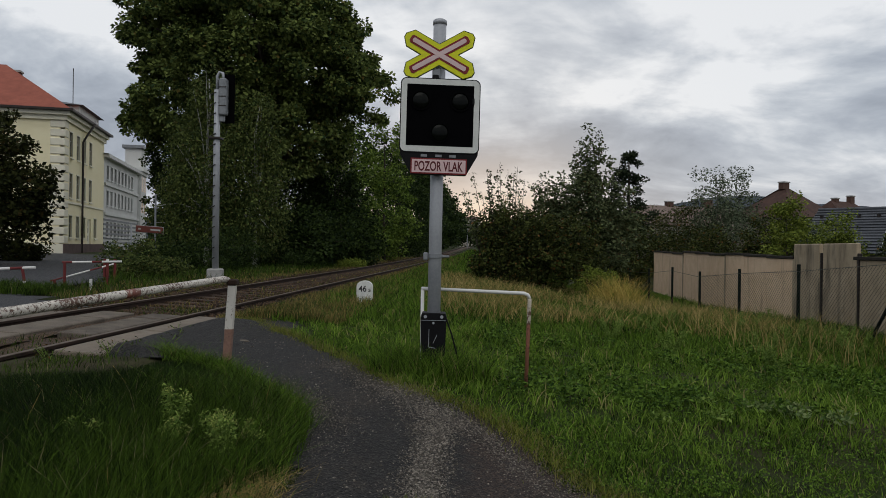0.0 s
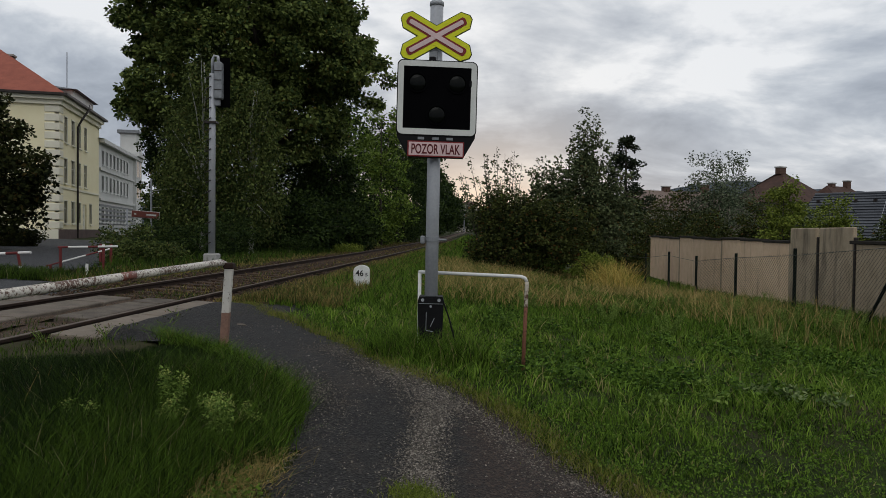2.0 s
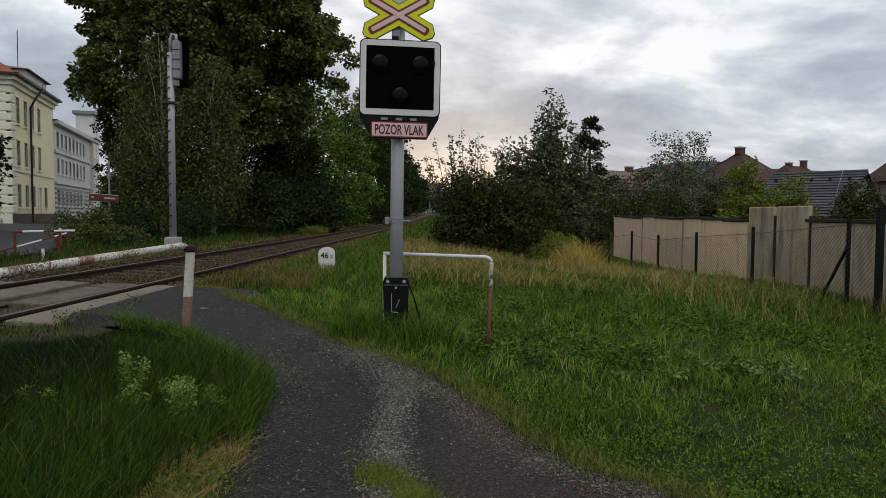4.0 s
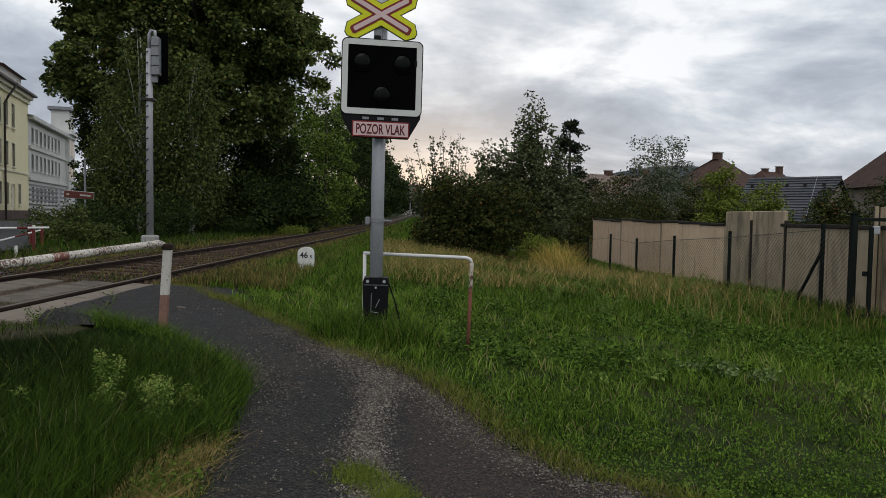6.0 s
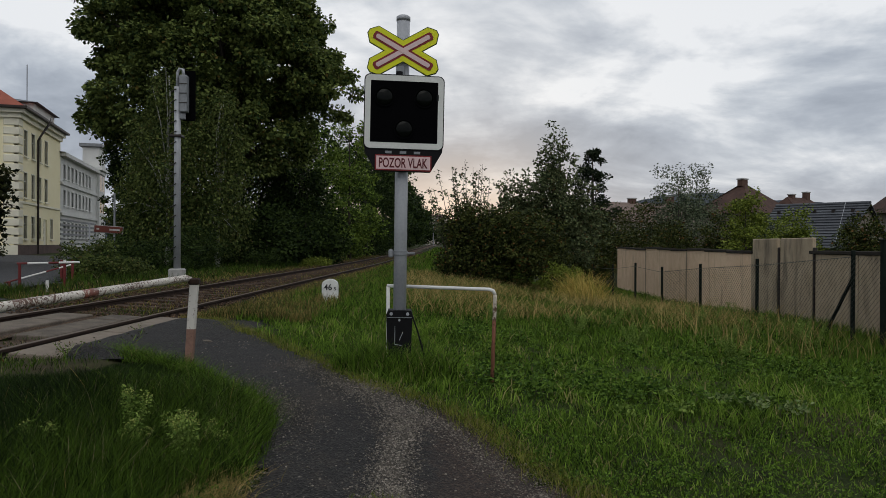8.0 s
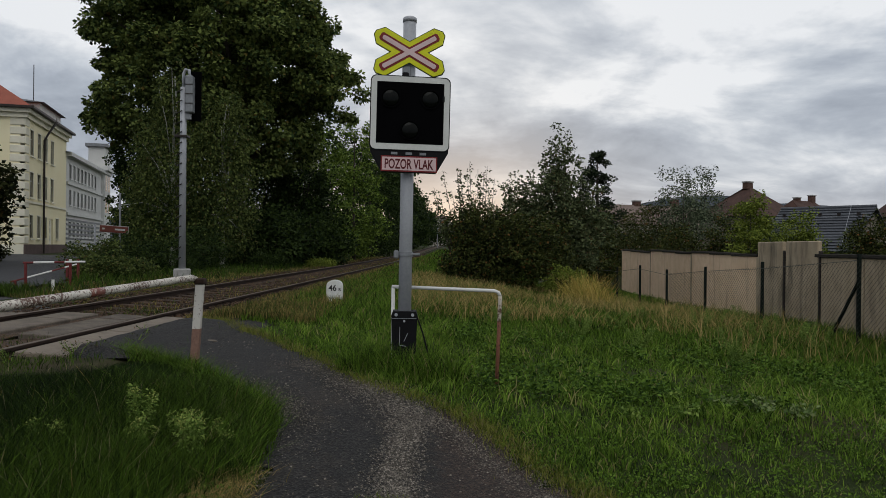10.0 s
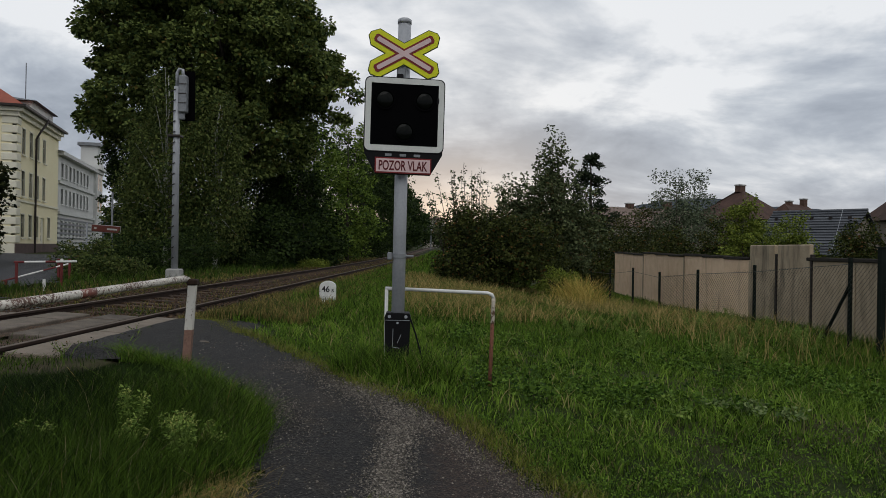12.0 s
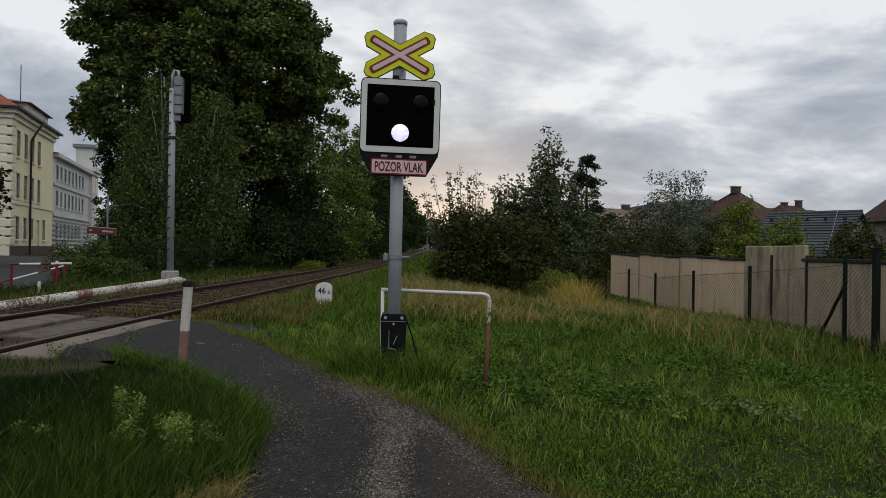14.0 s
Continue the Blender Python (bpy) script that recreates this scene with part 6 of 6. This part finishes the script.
    x, y = -0.1 + r * np.cos(a) * 1.3, 7.42 + r * np.sin(a) * 0.8
    ok = np.hypot(x + 0.075, y - 7.55) > 0.17
    x, y = x[ok], y[ok]
    blades("pole_grass", x, y, 0.3 * rng.uniform(0.4, 1.4, len(x)), np.full(len(x), 0.008), M["grass"], "long grass round the signal's foot", 19, 0.6)
    # green island by the far barrier
    x, y = rng.uniform(-11.2, -8.35, 5200), rng.uniform(14.3, 16.2, 5200)
    blades("island_grass", x, y, 0.2 * rng.uniform(0.4, 1.4, 5200), np.full(5200, 0.012), M["tall_grass"], "small grass island beside the road", 21, 0.5, 0.08)
    # far meadow beside the line
    n = 16000
    y = 30 + 90 * rng.random(n) ** 1.5
    x = xa(y) + 1.9 + rng.random(n) * (3 + 0.12 * y)
    blades("far_meadow_grass", x, y, 0.3 * rng.uniform(0.4, 1.5, n), 0.0011 * y, M["grass"], "green meadow grass along the far line", 20, 0.5)
    # pale seed stalks by the fence
    x, y = rng.uniform(4.6, 8.2, 1700), 10.0 + 11 * rng.random(1700)
    blades("seed_stalks", x, y, 0.58 * rng.uniform(0.4, 1.3, 1700), 0.003 + 0.0004 * y, M["straw"], "thin pale seed stalks along the fence", 16, 0.55)
    # moss cushion on the path
    n = 5200
    near = rng.random(n) < 0.5
    x, y = np.where(near, 0.10, -0.08) + rng.normal(0, 0.075, n), np.where(near, 3.82, 4.02) + rng.normal(0, 0.085, n)
    blades("path_moss", x, y, 0.03 * rng.uniform(0.4, 1.5, n), np.full(n, 0.005), M["yellowgreen"], "yellow-green moss growing on the path", 14, 0.9, 0.05)


build_grass()


def weed_plant(name, x, y, h, n, mat, label, seed, bloom=None, spread=0.1, leafn=26):
    rng = np.random.default_rng(seed)
    t = thing(name, pose(x, y, zl(x, y) - 0.05), label, "plant")
    C = []
    for k in range(n):
        a = rng.uniform(0, 6.28)
        tip = Vector((spread * math.cos(a), spread * math.sin(a), h * rng.uniform(0.75, 1.1)))
        part("stem", tb([(0.02 * math.cos(a), 0.02 * math.sin(a), 0), tip * 0.5 + Vector((0, 0, 0.03)), tip], [0.005, 0.004, 0.002], 5), M["weed"], t)
        C += [tuple(tip * q) for q in np.linspace(0.3, 1, 9)]
    leaves("leaves", leaf_cloud(rng, np.array(C), np.full(len(C), 0.042), leafn, 0.012, 0.8, 0.2, 2.4), M[mat], t)
    if bloom:
        top = np.array(C)[8::9]
        tagged(leaves("bloom", leaf_cloud(rng, top, np.full(len(top), 0.035), 26, 0.009), M[bloom], t), kind="stuff")


def build_weeds():
    for i, (x, y, h) in enumerate(((-1.73, 4.8, 0.40), (-1.3, 4.4, 0.38), (-1.42, 4.65, 0.30), (-1.62, 4.5, 0.26), (-2.1, 4.3, 0.22), (-1.2, 4.75, 0.24))):
        weed_plant("goldenrod", x, y, h, 5, "weed", "leafy yellow-green weed standing in the tall grass", 200 + i, "yellow_bloom", 0.06, 15)
    for i, (x, y) in enumerate(((3.3, 6.7), (3.6, 6.55), (3.05, 6.9), (3.75, 6.75), (3.45, 7.0), (2.5, 6.5), (4.3, 6.2), (2.55, 7.1), (1.9, 6.3))):
        rng = np.random.default_rng(220 + i)
        t = thing("plantain", pose(x, y, zl(x, y)), "low broad-leaved weed with pale leaves", "plant", "broad-leaved weeds in the lawn")
        leaves("leaves", leaf_cloud(rng, np.array([(0, 0, 0.07), (0.09, 0.02, 0.06)]), np.array([0.11, 0.1]), 30, 0.03, 0.3, 0.0, 1.6), M["pale_leaf"] if i < 5 else M["weed"], t)
    for i, (x, y) in enumerate(((-3.1, 8.4), (-3.0, 7.9), (-3.3, 7.2), (-3.6, 6.6), (-3.25, 8.9), (-3.4, 7.35), (-3.2, 7.5), (-3.75, 6.9))):
        weed_plant("track_weed", x, y, 0.2, 5, "bush", "dark straggly weed beside the rail", 240 + i, None, 0.14, 2)
    for i, (x, y) in enumerate(((3.9, 13.5), (1.6, 13), (5.2, 11.5), (2.9, 12.2), (4.6, 9.8), (6.2, 12.6), (6.6, 11.4), (7.0, 13.2), (6.3, 14.6), (7.2, 15.6), (5.6, 13.6), (6.9, 12.2), (5.0, 15.2), (3.4, 10.6))):
        weed_plant("meadow_weed", x, y, 0.55 if x > 5.4 else 0.4, 7, "weed", "tall green weed clump in the meadow", 260 + i, None, 0.2)


build_weeds()


def strip_points(rng):
    """Places and sizes of the pale stones worn out of the middle of the path."""
    n = 15000
    y = 3.3 + 3.6 * rng.random(n)
    mid = np.interp(y, [3.3, 4.6, 5.9, 6.5, 6.9], [-0.02, -0.08, 0.02, -0.28, -0.5])
    x = mid + rng.normal(0, 0.5, n) * np.interp(y, [3.3, 5.5, 6.4, 6.9], [0.17, 0.17, 0.42, 0.3])
    return x, y, land(x, y) + 0.3 * hump(x, y) + 0.005, 0.004 + 0.009 * rng.random(n) ** 3


def build_pebbles():
    rng = np.random.default_rng(31)
    n = 6500
    x, y = rng.uniform(-3.2, 2.6, n), 3.4 + 7 * rng.random(n) ** 1.6
    ok = inside(PATH_PLAN, x, y)
    x, y = x[ok], y[ok]
    t = thing("loose_gravel", Matrix(), "loose grey pebbles scattered over the path", "gravel", kind="stuff")
    stones("pebble_strip", *strip_points(rng), M["gravel"], t, rng)
    # loose stones swept to the path's right-hand edge and below the tall grass
    for k, (a, b, c) in enumerate(((14, 21, 10000), (1, 6, 3600))):
        e = np.array(PATH_PLAN[a:b])
        g = rng.integers(0, len(e) - 1, c)
        f = rng.random(c)[:, None]
        p = e[g] * (1 - f) + e[g + 1] * f + rng.normal(0, 0.12, (c, 2)) + np.array([(-0.2, -0.13), (0.2, 0.0)][k])
        stones("edge_pebbles", p[:, 0], p[:, 1], land(p[:, 0], p[:, 1]) + 0.006, 0.0035 + 0.007 * rng.random(c) ** 3, M["gravel"], t, rng)
    stones("pebbles", x, y, land(x, y) + 0.3 * hump(x, y) + 0.006, 0.004 + 0.011 * rng.random(len(x)) ** 4, M["gravel"], t, rng)


build_pebbles()


def build_flat_stone():
    t = thing("flat_stone", pose(-2.38, 8.55, zl(-2.38, 8.55) + 0.004, 3, 2, 20), "pale flat stone lying on the path", "stone")
    bm = prism(bmesh.new(), [(-0.07, -0.012), (0.065, -0.012), (0.08, -0.004), (0.05, 0.004), (-0.05, 0.005), (-0.08, -0.003)], -0.05, 0.055)
    part("stone_body", bm, M["pad"], t)


build_flat_stone()


# ---- far crossing: cars and its signal ----
def build_car(name, colour, label):
    m = plain(colour[0], colour[1], colour[2], 2, 0.3, 0.2, 20, 0.0, 0.5)
    c = thing(name, pose(90, 200, 2.0), label, "car")
    side = [(-2.1, 0.35), (-2.12, 0.8), (-1.95, 0.95), (-1.3, 1.0), (-0.7, 1.42), (0.9, 1.45), (1.6, 1.02), (2.05, 0.9), (2.12, 0.5), (2.05, 0.32)]
    bm = prism(bmesh.new(), side, -0.85, 0.85)
    bmesh.ops.bevel(bm, geom=bm.edges[:], offset=0.06, segments=2, affect="EDGES")
    part("body", bm, m, c)
    for y in (-0.862, 0.862):
        part("side_window", prism(bmesh.new(), [(-1.05, 1.0), (-0.62, 1.33), (0.8, 1.36), (1.3, 1.02)], y - 0.006, y + 0.006), M["glass"], c)
        for x in (-1.3, 1.3):
            w = part("wheel", tb([(x, y - 0.09, 0.32), (x, y + 0.09, 0.32)], 0.32, 16), M["rubber"], c)
            part("rim", tb([(x, y - 0.1, 0.32), (x, y + 0.1, 0.32)], 0.19, 12), M["zinc"], w)
    return c


white_car = build_car("car", ("white_car_paint", (0.62, 0.62, 0.6), (0.72, 0.72, 0.7)), "white car on the far road")
red_car = build_car("car", ("red_car_paint", (0.25, 0.05, 0.03), (0.32, 0.07, 0.045)), "dull red car on the far road")
dark_car = build_car("car", ("dark_car_paint", (0.03, 0.04, 0.06), (0.06, 0.07, 0.095)), "dark blue-grey car on the far road")


def build_far_crossing():
    sheet("far_road", [(-70, 196.5), (95, 196.5), (95, 206.5), (-70, 206.5)], M["road"], 0.03, 1.5, "asphalt road crossing the line far away", "road", seed=9, rough=0.05)
    x, y = 8.2, 150.0
    z = zl(x, y)
    s = thing("far_signal", pose(x, y, z), "far crossing signal with a red light", "crossing signal")
    part("pole", tb([(0, 0, -0.2), (0, 0, 5.2 - z + 1.4)], 0.08, 8), M["zinc_dark"], s)
    b = part("lamp_board", bx(-0.45, -0.1, 4.7 - z + 0.4, 0.45, 0.06, 5.6 - z + 0.6, bev=0.05), M["screen"], s, "black lamp board")
    lit = part("red_lamp_glow", dome(bmesh.new(), (0, 0, 0), 0.32, 0.08, 4, 16), M["red_light"], s, "red flashing light")
    lit.location = (-0.05, 0.0, 5.45 - z)
    LAMPS["red"] = lit
    LAMPS["red_at"] = 5.45 - z
    p = thing("white_post", pose(4.6, 150, zl(4.6, 150)), "far pale post beside the line", "post")
    part("post", tb([(0, 0, -0.1), (0, 0, 4.2)], 0.1, 8), M["zinc_dark"], p)


build_far_crossing()


def motions():
    """Cars on the far road; glowing inserts that come forward in their lamps."""
    zr = zl(6, 200) + 0.05
    walk(white_car, [(t, pose(9.2 - 9.6 * (t - 6.5), 199.5, zr)) for t in (0, 3.5, 6.5, 7.5, 10.5, 14)])
    walk(red_car, [(t, pose(3.6 + 8 * (t - 10.85), 202.5, zr, 0, 0, 180)) for t in (0, 5, 10.85, 11.5, 14)])
    walk(dark_car, [(t, pose(5.5 - 8 * (t - 11.5), 199.5, zr)) for t in (0, 5, 11.5, 12.5, 14)])
    back, fore = pose(0, -0.11, -0.172), pose(0, -0.175, -0.172)
    walk(LAMPS["white"], [(0, back), (13.8, back), (13.84, back), (13.88, fore), (14, fore)])
    zr = LAMPS["red_at"]
    back, fore = pose(-0.05, 0.04, zr), pose(-0.05, -0.14, zr)
    rows = [(0, fore), (2.6, fore), (2.64, back), (6.86, back), (6.9, fore), (12.1, fore), (12.14, back), (14, back)]
    walk(LAMPS["red"], rows)


motions()
